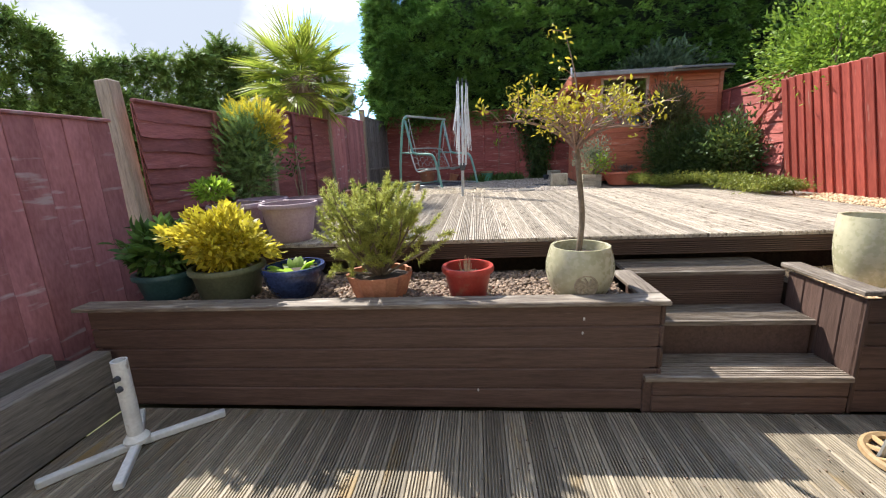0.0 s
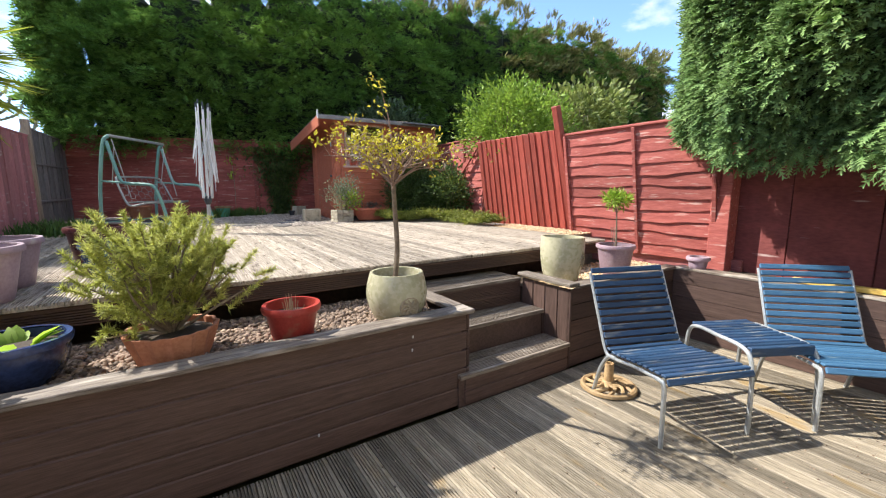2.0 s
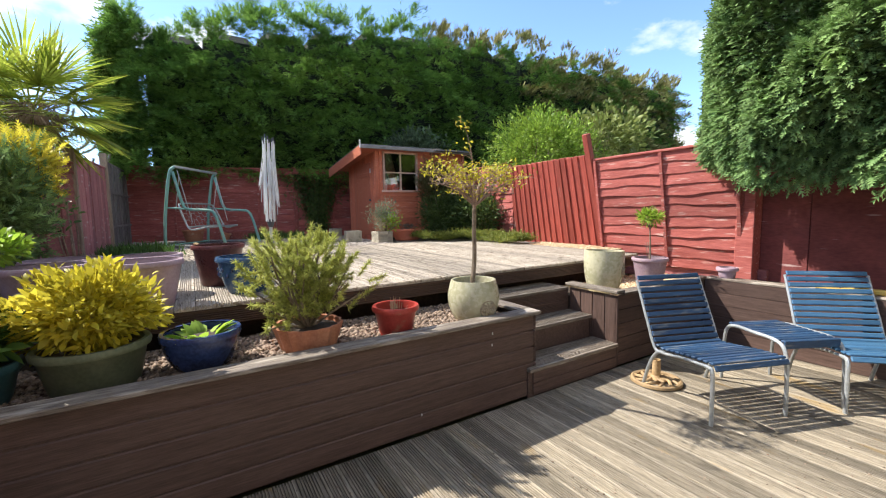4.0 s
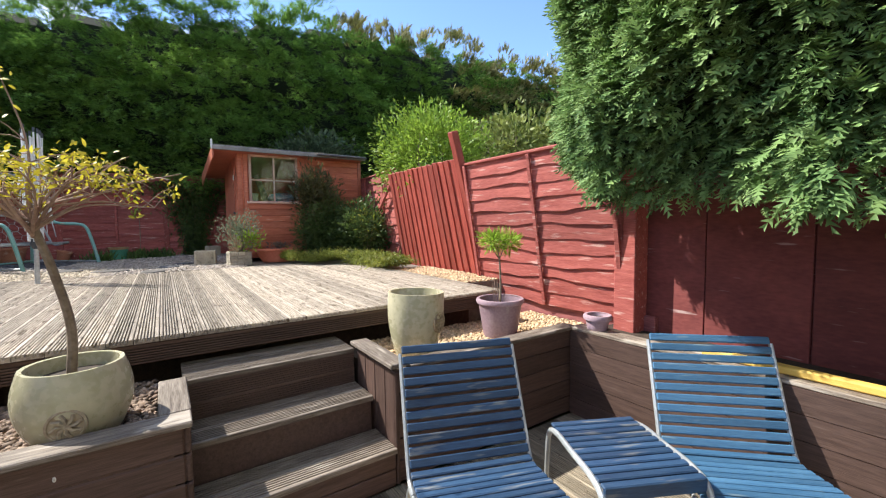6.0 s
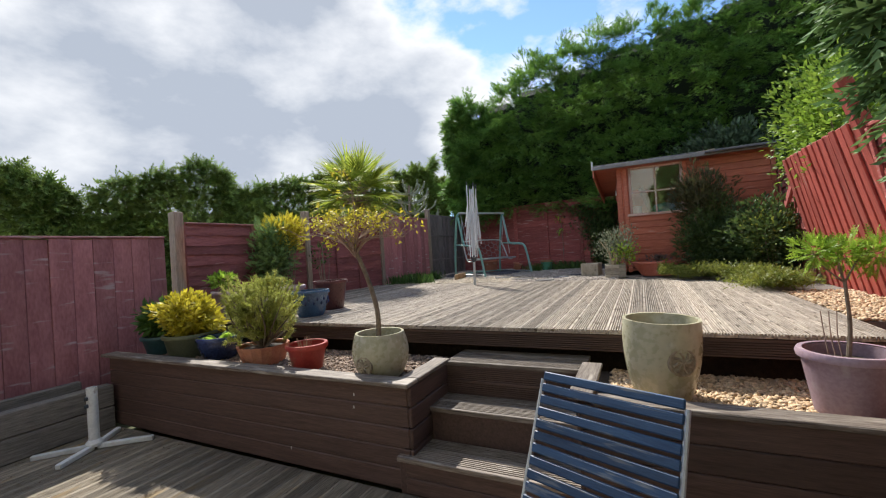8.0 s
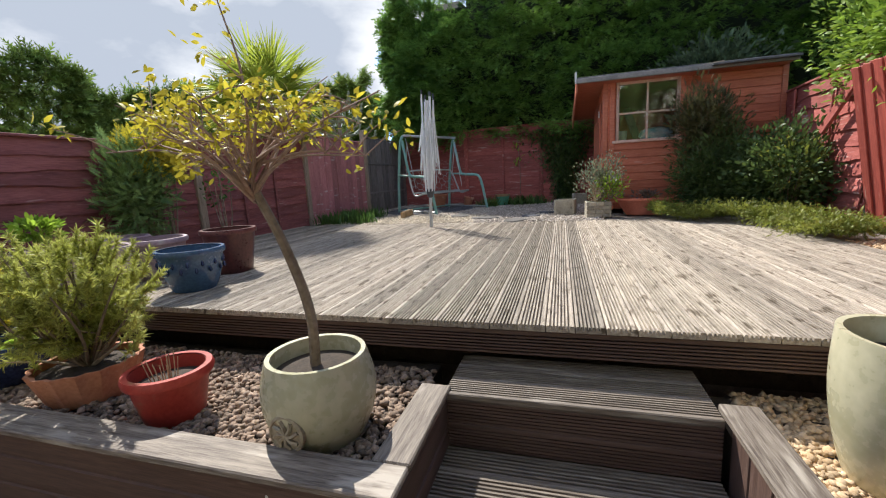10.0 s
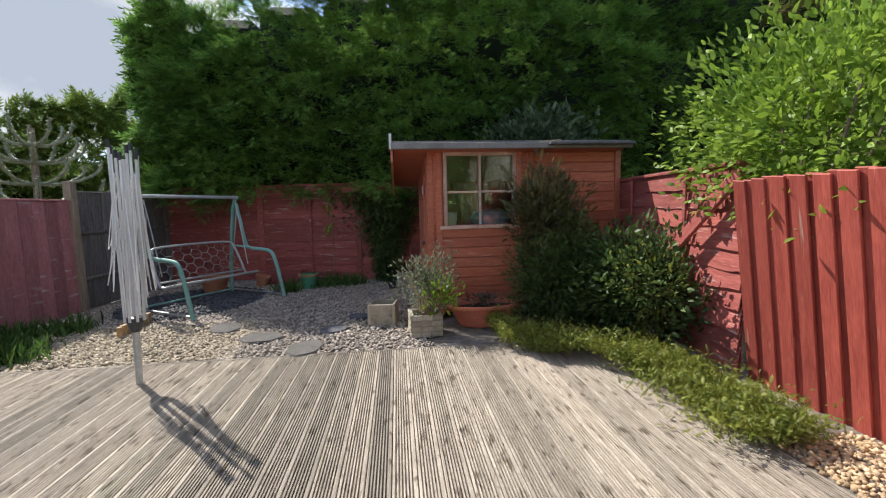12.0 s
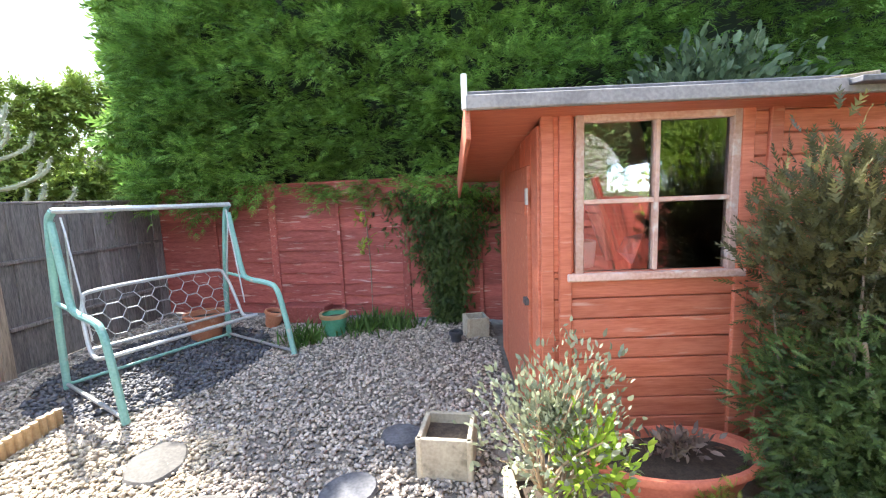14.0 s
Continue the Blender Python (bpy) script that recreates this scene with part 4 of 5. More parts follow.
def square_pot(x, y, w, h, turn, label, courses=0):
    t = thing("square_planter", at(x, y, GZ, 0, 0, turn), label, "planter", "garden pots")
    for k in range(4):
        side = part("side", Mesh().box((0, -w / 2 + 0.015, h / 2), (w, 0.022, h), 0.004), STONE, t, m=pose(0, 0, 0, 0, 0, 90 * k))
        for c in range(courses):
            for j in range(3):
                part("brick", Mesh().box(((j - 1) * w / 3 + (0.008 if c % 2 else -0.008), -w / 2 + 0.004, h * (c + 0.5) / courses), (w / 3 - 0.004, 0.02, h / courses - 0.004), 0.004), STONE, side)
    part("soil", Mesh().box((0, 0, h * 0.38), (w - 0.05, w - 0.05, h * 0.7)), SOIL, t)


square_pot(2.255, 6.52, 0.25, 0.18, 3, "small pale stone planter of brick courses holding a silvery shrub", 4)
square_pot(1.90, 6.92, 0.25, 0.19, -8, "square pale cast-stone planter, nearly empty")
square_pot(2.14, 8.68, 0.2, 0.17, 10, "weathered pale stone block planter beside the shed")


# ---- plants ----
def scatter(n, c, r, surface=0.5):
    """Places in an ellipsoid, more of them near its skin, and the way outwards."""
    d = unit(rng.normal(0, 1, (n, 3)))
    k = rng.uniform(surface, 1, n)[:, None]
    lump = (1 + 0.24 * lumps(d[:, 0] * 2.2, d[:, 1] * 2 + d[:, 2] * 2, 1.2, int(abs(c[0]) * 97 + abs(c[1]) * 13) % 1000))[:, None]
    return np.array(c) + d * k * lump * np.array(r), d


def twigs(t, base, ends, r, material=TWIG, name="branch", sag=0.03):
    for e in ends:
        b, e = Vector(base), Vector(e)
        mid = b.lerp(e, 0.5) + Vector((random.uniform(-1, 1), random.uniform(-1, 1), random.uniform(0, 1))) * sag
        part(name, Mesh().tube(bend(b, mid, e, n=4), r, 5, r * 0.3), material, t)


def shrub(name, c, r, n, size, material, label, base=None, shape=LEAF, up=0.4, stems=7, stem_mat=BARK, surface=0.45, category="shrub", group="", spin=1.0):
    base = base or (c[0], c[1], c[2] - r[2])
    t = thing(name, at(*base), label, category, group)
    c = np.array(c) - np.array(base)
    pl, d = scatter(n, c, r, surface)
    leaves("foliage", pl, d + rng.normal(0, 0.55, (n, 3)) + (0, 0, up), rng.uniform(size * 0.65, size * 1.35, n), material, t, shape, spin)
    ends, _ = scatter(stems, c, np.array(r) * 0.8, 0.6)
    twigs(t, (0, 0, 0), ends, 0.008 if r[0] < 0.5 else 0.02, stem_mat, "stem")
    return t


# golden standard tree
tree = thing("golden_tree", at(1.14, 2.463, 0.70), "small standard tree with golden yellow leaves on bare pinkish twigs", "tree")
fork = Vector((-0.05, -0.11, 0.57))
part("trunk", Mesh().tube(bend((0, 0, 0), (0.012, -0.015, 0.2), (-0.016, -0.055, 0.4), fork, n=5), 0.016, 8, 0.012), BARK, tree, smooth=True)
tips, tip_dir = [], []
for i in range(30):
    a = 2 * math.pi * i * 0.381 + random.uniform(-0.3, 0.3)
    reach = random.uniform(0.15, 0.35)
    end = fork + Vector((math.cos(a) * reach, math.sin(a) * reach * 0.62, random.uniform(0.06, 0.24) - reach * 0.05))
    if i == 3:
        end = fork + Vector((-0.05, 0.02, 0.46))
    if i in (7, 11):
        end = fork + Vector((0.41 if i == 7 else -0.37, -0.08, 0.17 if i == 7 else 0.1))
    start = fork + Vector((0, 0, random.uniform(-0.05, 0.05)))
    mid = start.lerp(end, 0.5) + Vector((random.uniform(-0.03, 0.03), random.uniform(-0.03, 0.03), random.uniform(0.0, 0.05)))
    line = bend(start, mid, end, n=6)
    br = part("branch", Mesh().tube(line, 0.0055, 5, 0.0016), TWIG, tree)
    for j in range(4):
        q = line[random.randint(4, len(line) - 1)]
        e = q + Vector((random.uniform(-1, 1), random.uniform(-1, 1), random.uniform(-0.2, 0.9))) * 0.1
        part("twig", Mesh().tube([q, q.lerp(e, 0.5) + Vector((0, 0, 0.008)), e], 0.0022, 4, 0.001), TWIG, br)
        tips.append(tuple(e))
    tips.append(tuple(end))
tips = np.array(tips)
reps = np.repeat(tips, 14, 0) + rng.normal(0, 0.019, (len(tips) * 14, 3))
keep = (np.repeat(rng.uniform(0, 1, len(tips)), 14) < 0.6)
reps = reps[keep]
leaves("foliage", reps, rng.normal(0, 1, reps.shape) + (0, 0, 0.2), rng.uniform(0.015, 0.031, len(reps)), GOLD, tree, LEAF)

# standard tree in the lilac pot
lt = thing("small_tree", at(3.297, 2.565, 0.69), "small standard tree with fresh lime green leaves", "tree")
part("trunk", Mesh().tube(bend((0, 0, 0), (0.015, 0.01, 0.15), (0.01, 0.015, 0.32), n=5), 0.009, 7, 0.006), BARK, lt, smooth=True)
for k in range(3):
    part("stem", Mesh().tube(bend((-0.02 - 0.02 * k, -0.02, 0), (-0.03 - 0.02 * k, -0.01, 0.1), (-0.025 - 0.025 * k, 0, 0.2), n=4), 0.003, 5, 0.002), TWIG, lt)
twigs(lt, (0.01, 0.015, 0.31), [(-0.09, 0.0, 0.45), (0.13, 0.03, 0.45), (0.03, 0.08, 0.48), (0.0, -0.06, 0.42)], 0.004, BARK)
for c in ((-0.075, 0.0, 0.44), (0.12, 0.03, 0.42), (0.03, 0.05, 0.42)):
    pl, d = scatter(150, c, (0.07, 0.07, 0.06), 0.2)
    leaves("foliage", pl, d + (0, 0, 0.3), rng.uniform(0.03, 0.055, 150), LIME, lt)

# bushy pine: shoots of needles
pine = thing("dwarf_pine", at(0.10, 2.50, 0.61), "bushy yellow-green dwarf pine in a fluted bowl", "shrub")
ends, d = scatter(240, (-0.02, 0, 0.30), (0.29, 0.25, 0.27), 0.5)
ends = np.concatenate([ends, [(0.36, -0.06, 0.2), (0.33, -0.03, 0.32), (0.28, 0.0, 0.13), (0.4, -0.08, 0.25)]])
twigs(pine, (0, 0, 0), ends[::5], 0.008, BARK, "branch", 0.05)
dirs = unit(0.45 * unit(ends - np.array((-0.02, 0, 0.30))) + (0, 0, 0.42) + rng.normal(0, 0.2, ends.shape))
nn = 150
along = rng.uniform(-0.085, 0.02, (len(ends), nn, 1))
root = ends[:, None] + dirs[:, None] * along
ndir = dirs[:, None] * 0.8 + rng.normal(0, 0.75, (len(ends), nn, 3))
leaves("needles", root.reshape(-1, 3), ndir.reshape(-1, 3), rng.uniform(0.022, 0.038, len(ends) * nn), PINE, pine, (np.array([(0, 0.075, 0), (0, -0.075, 0), (1, 0, 0)]), [(0, 1, 2)]))

shrub("yellow_shrub", (-0.77, 2.52, 0.83), (0.255, 0.22, 0.185), 3600, 0.045, GOLDEN_SHRUB, "rounded yellow-leaved shrub in an olive pot", base=(-0.775, 2.52, 0.65))
shrub("leafy_plant", (-1.16, 2.53, 0.78), (0.19, 0.17, 0.15), 700, 0.075, GREEN, "leafy green plant in a teal pot", base=(-1.16, 2.53, 0.62))
hosta = thing("hosta", at(-0.385, 2.51, 0.645), "young lime green hosta leaves in a blue bowl", "plant")
a = rng.uniform(0, 6.28, 26)
leaves("foliage", np.stack([0.05 * np.cos(a), 0.05 * np.sin(a), 0 * a], 1), np.stack([np.cos(a), np.sin(a), rng.uniform(0.3, 1.0, 26)], 1), rng.uniform(0.08, 0.13, 26), LIME, hosta, LEAF, 0.2)
dry = thing("dry_stems", at(0.58, 2.44, 0.635), "dry pale stems standing in the red pot", "dead plant")
for k in range(16):
    a, rr = random.uniform(0, 6.28), random.uniform(0, 0.06)
    part("stem", Mesh().tube([(rr * math.cos(a), rr * math.sin(a), 0), (rr * 1.4 * math.cos(a), rr * 1.4 * math.sin(a), random.uniform(0.05, 0.1))], 0.0025, 4, 0.0015), DRY, dry)
# shrubs along the left fence
shrub("conifer_shrub", (-1.36, 3.92, 1.28), (0.22, 0.26, 0.5), 1900, 0.075, CONIFER_BLUE, "feathery blue-green and gold conifer shrub beside the fence", base=(-1.34, 3.92, 0.72), shape=SPRAY, up=0.6, surface=0.2)
shrub("golden_conifer", (-1.34, 4.1, 1.56), (0.22, 0.26, 0.24), 1500, 0.07, GOLDEN_SHRUB, "golden upright conifer shrub beside the fence", base=(-1.33, 4.15, 0.72), shape=SPRAY, up=0.8, surface=0.2)
shrub("small_standard", (-1.22, 3.15, 1.08), (0.12, 0.12, 0.07), 320, 0.05, LIME, "thin-stemmed small plant with lime leaves", base=(-1.2, 3.1, 0.72), stems=2)
shrub("thin_rose", (-1.25, 4.6, 1.3), (0.12, 0.16, 0.2), 90, 0.05, GREEN, "straggly thin stems beside the fence", base=(-1.2, 4.6, 0.72), stems=6)
for (x, y) in ((-1.15, 6.35), (-1.0, 6.65), (-0.75, 6.4), (-1.2, 7.0), (-0.9, 7.15), (1.02, 8.88), (1.2, 9.0), (0.62, 8.62), (1.42, 8.96)):
    t = thing("weeds", at(x, y, GZ), "rough grass and weeds at the foot of the fence", "weeds", "weeds by the fence")
    n = 170
    pl = rng.normal(0, 0.09, (n, 3)) * (1, 1, 0)
    leaves("foliage", pl, rng.normal(0, 0.4, (n, 3)) + (0, 0, 1), rng.uniform(0.07, 0.2, n), GREEN, t, (np.array([(0, 0.05, 0), (0, -0.05, 0), (0.6, 0.03, 0.02), (1, 0, -0.1)]), [(0, 1, 2), (1, 3, 2)]))

# palm beyond the fence: fans of blades
palm = thing("fan_palm", at(-1.66, 5.96, 0.20), "fan palm with yellow-green spiky leaves over the fence", "tree")
part("trunk", Mesh().tube([(0, 0, 0), (0.02, 0, 1.0), (0, 0, 2.05)], 0.1, 10, 0.12), THATCH, palm, "shaggy brown trunk")
hp, hd = scatter(700, (0.04, -0.04, 1.98), (0.2, 0.2, 0.28), 0.5)
leaves("thatch", hp, hd + (0, 0, -0.9), rng.uniform(0.1, 0.22, 700), THATCH, palm, NEEDLE, label="dry drooping thatch")
BLADE = (np.array([(0, 0.012, 0), (0, -0.012, 0), (0.55, 0.022, 0.012), (0.55, -0.022, 0.012), (1, 0, -0.05)]), [(0, 1, 2), (1, 3, 2), (2, 3, 4)])
for k in range(26):
    a = k * 2.4
    lift = 1.25 - 2.1 * (k / 26)
    d = Vector((math.cos(a) * math.cos(lift), math.sin(a) * math.cos(lift), math.sin(lift))).normalized()
    side = d.cross(Vector((0, 0, 1))).normalized() if abs(d.z) < 0.98 else Vector((1, 0, 0))
    hub = Vector((0, 0, 2.1)) + d * 0.36
    fan = part("leaf_stalk", Mesh().tube([Vector((0, 0, 2.06)), hub], 0.009, 5, 0.006), PALMLEAF, palm)
    angles = np.linspace(-1.75, 1.75, 34)
    dd = np.cos(angles)[:, None] * np.array(d) + np.sin(angles)[:, None] * np.array(side) + (0, 0, -0.06)
    leaves("fan", np.repeat(np.array(hub)[None], 34, 0), dd, rng.uniform(0.46, 0.62, 34), PALMLEAF, fan, BLADE, 0.3)

# monkey puzzle
mp_ = thing("monkey_puzzle_tree", at(-2.15, 8.55, 0.55), "young monkey puzzle tree with curved scaly branches", "tree")
part("trunk", Mesh().tube([(0, 0, 0), (0, 0, 1.2), (0.02, 0, 2.25)], 0.05, 8, 0.03), BARK, mp_)
for lev, z in enumerate((1.35, 1.6, 1.85, 2.05)):
    for k in range(7):
        a = k * 0.9 + lev * 0.45
        ln = 0.74 - 0.12 * lev
        line = bend((0, 0, z), (math.cos(a) * ln * 0.5, math.sin(a) * ln * 0.5, z + 0.02), (math.cos(a) * ln * 0.9, math.sin(a) * ln * 0.9, z + 0.14), (math.cos(a) * ln, math.sin(a) * ln, z + 0.27), n=4)
        br = part("branch", Mesh().tube(line, 0.02, 6, 0.014), PUZZLE, mp_)
        pl = np.array([tuple(q) for q in line])
        pl = np.repeat(pl, 14, 0)
        leaves("foliage", pl, rng.normal(0, 1, pl.shape) + (0, 0, 0.4), 0.034, PUZZLE, br, LEAF)

shrub("far_bush", (6.3, 5.6, 2.45), (0.8, 1.3, 0.6), 3000, 0.1, foliage("far_bush_leaves", (0.13, 0.18, 0.04), (0.28, 0.31, 0.09), 0.3), "yellow-green bush beyond the red fence", base=(6.3, 5.6, 0.45))
# shrubs about the shed
shrub("dark_shrub", (3.5, 6.5, 1.14), (0.56, 0.34, 0.50), 12000, 0.045, DARKLEAF, "dense dark evergreen shrub in front of the shed", base=(3.42, 6.48, 0.72), shape=SPRAY, surface=0.35, up=0.2)
shrub("feathery_shrub", (3.33, 6.58, 1.69), (0.38, 0.22, 0.40), 3000, 0.06, foliage("brownish_feathery_leaves", (0.06, 0.065, 0.025), (0.14, 0.13, 0.05)), "feathery brownish shrub against the shed wall", base=(3.25, 6.60, 0.72), shape=SPRAY, surface=0.2, up=0.9)
shrub("broadleaf_shrub", (3.86, 6.12, 1.12), (0.44, 0.66, 0.50), 8200, 0.05, DARKLEAF, "spreading dark broad-leaved shrub beside the red fence", base=(3.86, 6.10, 0.72), surface=0.3)
shrub("low_dark_shrub", (3.46, 6.46, 0.98), (0.29, 0.24, 0.29), 2600, 0.05, DARKLEAF, "low dark evergreen shrub beside the terracotta trough", base=(3.44, 6.46, 0.72), shape=SPRAY, surface=0.3, up=0.2)
shrub("variegated_shrub", (3.80, 5.88, 1.22), (0.25, 0.28, 0.22), 260, 0.045, MOSSY, "pale variegated leaves showing among the dark shrub", base=(3.86, 5.95, 0.72), surface=0.8)
shrub("olive_shrub", (4.0, 8.5, 2.55), (0.78, 0.35, 0.45), 3800, 0.09, foliage("grey_green_leaves", (0.06, 0.10, 0.05), (0.16, 0.22, 0.12)), "grey-green broad-leaved tree behind the shed", base=(4.0, 8.5, 0.7), surface=0.4, category="tree")
shrub("laurel_bush", (4.42, 5.15, 2.12), (0.66, 0.88, 0.64), 12000, 0.055, foliage("bright_laurel_leaves", (0.13, 0.23, 0.03), (0.32, 0.45, 0.065), 0.4), "bright yellow-green leafy bush hanging over the red fence", base=(4.5, 5.6, 0.5), surface=0.5)
shrub("silver_shrub", (2.3, 6.52, 1.16), (0.30, 0.24, 0.30), 1900, 0.03, SILVER, "silvery flowering shrub in a small stone planter", base=(2.255, 6.52, 0.86), up=1.2, surface=0.08, stems=22, stem_mat=DRY)
shrub("lime_sprig", (2.38, 6.42, 1.06), (0.18, 0.12, 0.17), 280, 0.045, LIME, "fresh yellow-green shoots in the stone planter", base=(2.3, 6.49, 0.86), up=0.9, surface=0.2)
shrub("faded_flowers", (2.80, 6.68, 0.95), (0.22, 0.08, 0.05), 170, 0.04, foliage("faded_purple_leaves", (0.13, 0.09, 0.08), (0.26, 0.2, 0.16)), "faded flowers in the terracotta trough", base=(2.80, 6.68, 0.88), up=0.8, surface=0.1)
ivy = thing("ivy", at(1.8, 9.19, GZ), "dark ivy climbing the red back fence", "climber")
n = 5200
ph = rng.uniform(0, 1, n)
ix = rng.normal(0, 1, n) * (0.07 + 0.30 * ph ** 2) + 0.1
iz = ph * 1.32
leaves("foliage", np.stack([ix, -0.06 - 0.184 * ix + rng.normal(0, 0.05, n), iz], 1), rng.normal(0, 0.6, (n, 3)) + (0, -0.7, -0.5), rng.uniform(0.05, 0.095, n), DARKLEAF, ivy)
twigs(ivy, (0.1, -0.08, 0), [(0.0, -0.1, 0.9), (0.15, -0.12, 1.1), (0.3, -0.14, 1.2)], 0.014, BARK, "stem")
vine = thing("climbing_vine", at(1.08, 9.31, GZ), "a few fresh green leaves climbing the fence", "climber")
pl = np.stack([rng.normal(0, 0.06, 26), rng.normal(-0.03, 0.02, 26), np.where(rng.uniform(0, 1, 26) < 0.5, 0.78, 1.05) + rng.normal(0, 0.05, 26)], 1)
leaves("foliage", pl, rng.normal(0, 0.6, (26, 3)) + (0, -0.6, 0), rng.uniform(0.06, 0.1, 26), LIME, vine)
part("stem", Mesh().tube(bend((0.02, 0, 0), (0.03, -0.01, 0.6), (0, 0, 1.15), n=5), 0.006, 5), BARK, vine)
gc = thing("ground_cover", at(0, 0, GZ), "low spreading yellow-green ground cover creeping over the deck edge", "ground cover", kind="stuff")
n = 17000
s1 = rng.uniform(0, 1, n)
gx = np.where(s1 < 0.5, rng.uniform(2.78, 3.75, n), rng.normal(3.62, 0.11, n))
gy = np.where(s1 < 0.5, 6.12 - 0.85 * np.clip((gx - 2.6) / 1.0, 0, 1) ** 1.5 + rng.uniform(-0.10, 0.5, n), rng.uniform(4.6, 5.6, n))
gz = np.abs(rng.normal(0, 1, n)) * 0.045 + 0.035 * (1 + lumps(gx * 3, gy * 3, 1, 31)) * np.where(s1 < 0.5, 1, 0.5) + 0.02
leaves("foliage", np.stack([gx, gy, gz], 1), rng.normal(0, 0.8, (n, 3)) + (0, 0, 0.5), rng.uniform(0.02, 0.045, n), MOSSY, gc)


# ---- garden furniture ----
def curve_at(pts, s):
    """Place and slope at a share s of a line in (y, z)."""
    ls = [math.dist(a, b) for a, b in zip(pts, pts[1:])]
    d = s * sum(ls)
    for (a, b), l in zip(zip(pts, pts[1:]), ls):
        if d <= l + 1e-9:
            return a[0] + (b[0] - a[0]) * d / l, a[1] + (b[1] - a[1]) * d / l, math.atan2(b[1] - a[1], b[0] - a[0])
        d -= l
    return (*pts[-1], 0)


def chair(m, label, paint):
    t = thing("slatted_chair", m, label, "chair", "garden chairs")
    line = [(-0.02, 0.30), (0.0, 0.335), (0.15, 0.325), (0.40, 0.292), (0.455, 0.30), (0.49, 0.36), (0.63, 0.66), (0.665, 0.735)]
    slat = Mesh().box((0, 0, 0), (0.485, 0.032, 0.014), 0.004).data("slat", paint)
    n = 23
    for i in range(n):
        y, z, a = curve_at(line, (i + 0.4) / n)
        part("slat", slat, None, t, m=at(0, y, z + 0.012, math.degrees(a), 0, random.uniform(-0.4, 0.4)))
    for s in (-1, 1):
        x = s * 0.248
        pts = bend((x, 0.02, 0.325), (x, 0.2, 0.31), (x, 0.40, 0.28), (x, 0.465, 0.305), (x, 0.53, 0.44), (x, 0.655, 0.71), n=4)
        part("side_rail", Mesh().tube(pts, 0.009, 8), STEEL, t, smooth=True)
        part("leg", Mesh().tube(bend((x, -0.005, 0.0), (x, -0.003, 0.2), (x, 0.005, 0.31), (x, 0.05, 0.322), n=4), 0.011, 8), STEEL, t, smooth=True)
        part("leg", Mesh().tube(bend((x, 0.56, 0.0), (x, 0.50, 0.17), (x, 0.43, 0.27), (x, 0.36, 0.287), n=4), 0.011, 8), STEEL, t, smooth=True)
    part("cross_bar", Mesh().tube([(-0.248, 0.45, 0.275), (0.248, 0.45, 0.275)], 0.008, 8), STEEL, t)
    return t


chair(at(2.222, 1.305, 0.001, 0, 0, -21), "dark blue slatted garden chair with a grey metal frame", BLUE)
chair(at(2.95, 0.865, 0.001, 0, 0, -44.5), "faded lighter blue slatted garden chair with a grey metal frame", BLUE_LIGHT)
table = thing("slatted_table", at(2.80, 1.37, 0.001, 0, 0, -27), "small low blue slatted table with bent metal legs", "table")
ts = Mesh().box((0, 0, 0), (0.36, 0.032, 0.014), 0.004).data("slat", BLUE)
for i in range(11):
    part("slat", ts, None, table, m=at(0, -0.2 + i * 0.04, 0.405))
for s in (-1, 1):
    for e in (-1, 1):
        part("leg", Mesh().tube(bend((s * 0.185, e * 0.25, 0), (s * 0.185, e * 0.24, 0.25), (s * 0.185, e * 0.215, 0.37), (s * 0.185, e * 0.14, 0.403), (s * 0.185, 0, 0.403), n=4), 0.011, 8), STEEL, table, smooth=True)
part("apron", Mesh().box((0, -0.21, 0.385), (0.36, 0.012, 0.045), 0.003), BLUE, table)

base_ = thing("parasol_base", at(2.30, 1.89, 0.001), "ornate tan cast-iron parasol base", "parasol base")
part("ring", Mesh().lathe([(0.15, 0.0), (0.165, 0.006), (0.162, 0.022), (0.15, 0.028), (0.135, 0.02), (0.135, 0.004)], n=32), IRON, base_, smooth=True)
for k in range(10):
    a = k * math.pi / 5
    part("scroll", Mesh().tube(bend((0.03 * math.cos(a), 0.03 * math.sin(a), 0.03), (0.08 * math.cos(a + 0.5), 0.08 * math.sin(a + 0.5), 0.028), (0.14 * math.cos(a), 0.14 * math.sin(a), 0.014), n=4), 0.011, 6), IRON, base_)
part("socket", Mesh().lathe([(0.05, 0.0), (0.045, 0.03), (0.028, 0.05), (0.026, 0.16), (0.02, 0.16), (0.018, 0.05)], n=20), IRON, base_, smooth=True)

stand = thing("pole_stand", at(-0.94, 1.91, 0.001), "white metal cross-footed pole stand with chipped paint", "stand")
part("tube", Mesh().lathe([(0.032, 0.02), (0.032, 0.43), (0.026, 0.43), (0.026, 0.1)], n=20), WHITE_METAL, stand, smooth=True)
part("collar", Mesh().lathe([(0.05, 0.025), (0.052, 0.045), (0.034, 0.07)], n=20), WHITE_METAL, stand, smooth=True)
for z in (0.31, 0.36):
    part("knob", Mesh().lathe([(0.001, 0.02), (0.012, 0.016), (0.014, 0.0)], n=12), BLACK, stand, m=at(0.012, -0.033, z, 90, 0, 0))
for ang, ln in ((40, 0.34), (-130, 0.32), (-62, 0.27), (128, 0.27)):
    part("foot", Mesh().box((ln / 2 + 0.02, 0, 0.018), (ln, 0.036, 0.034), 0.005), WHITE_METAL, stand, m=pose(0, 0, 0, 0, 0, ang))

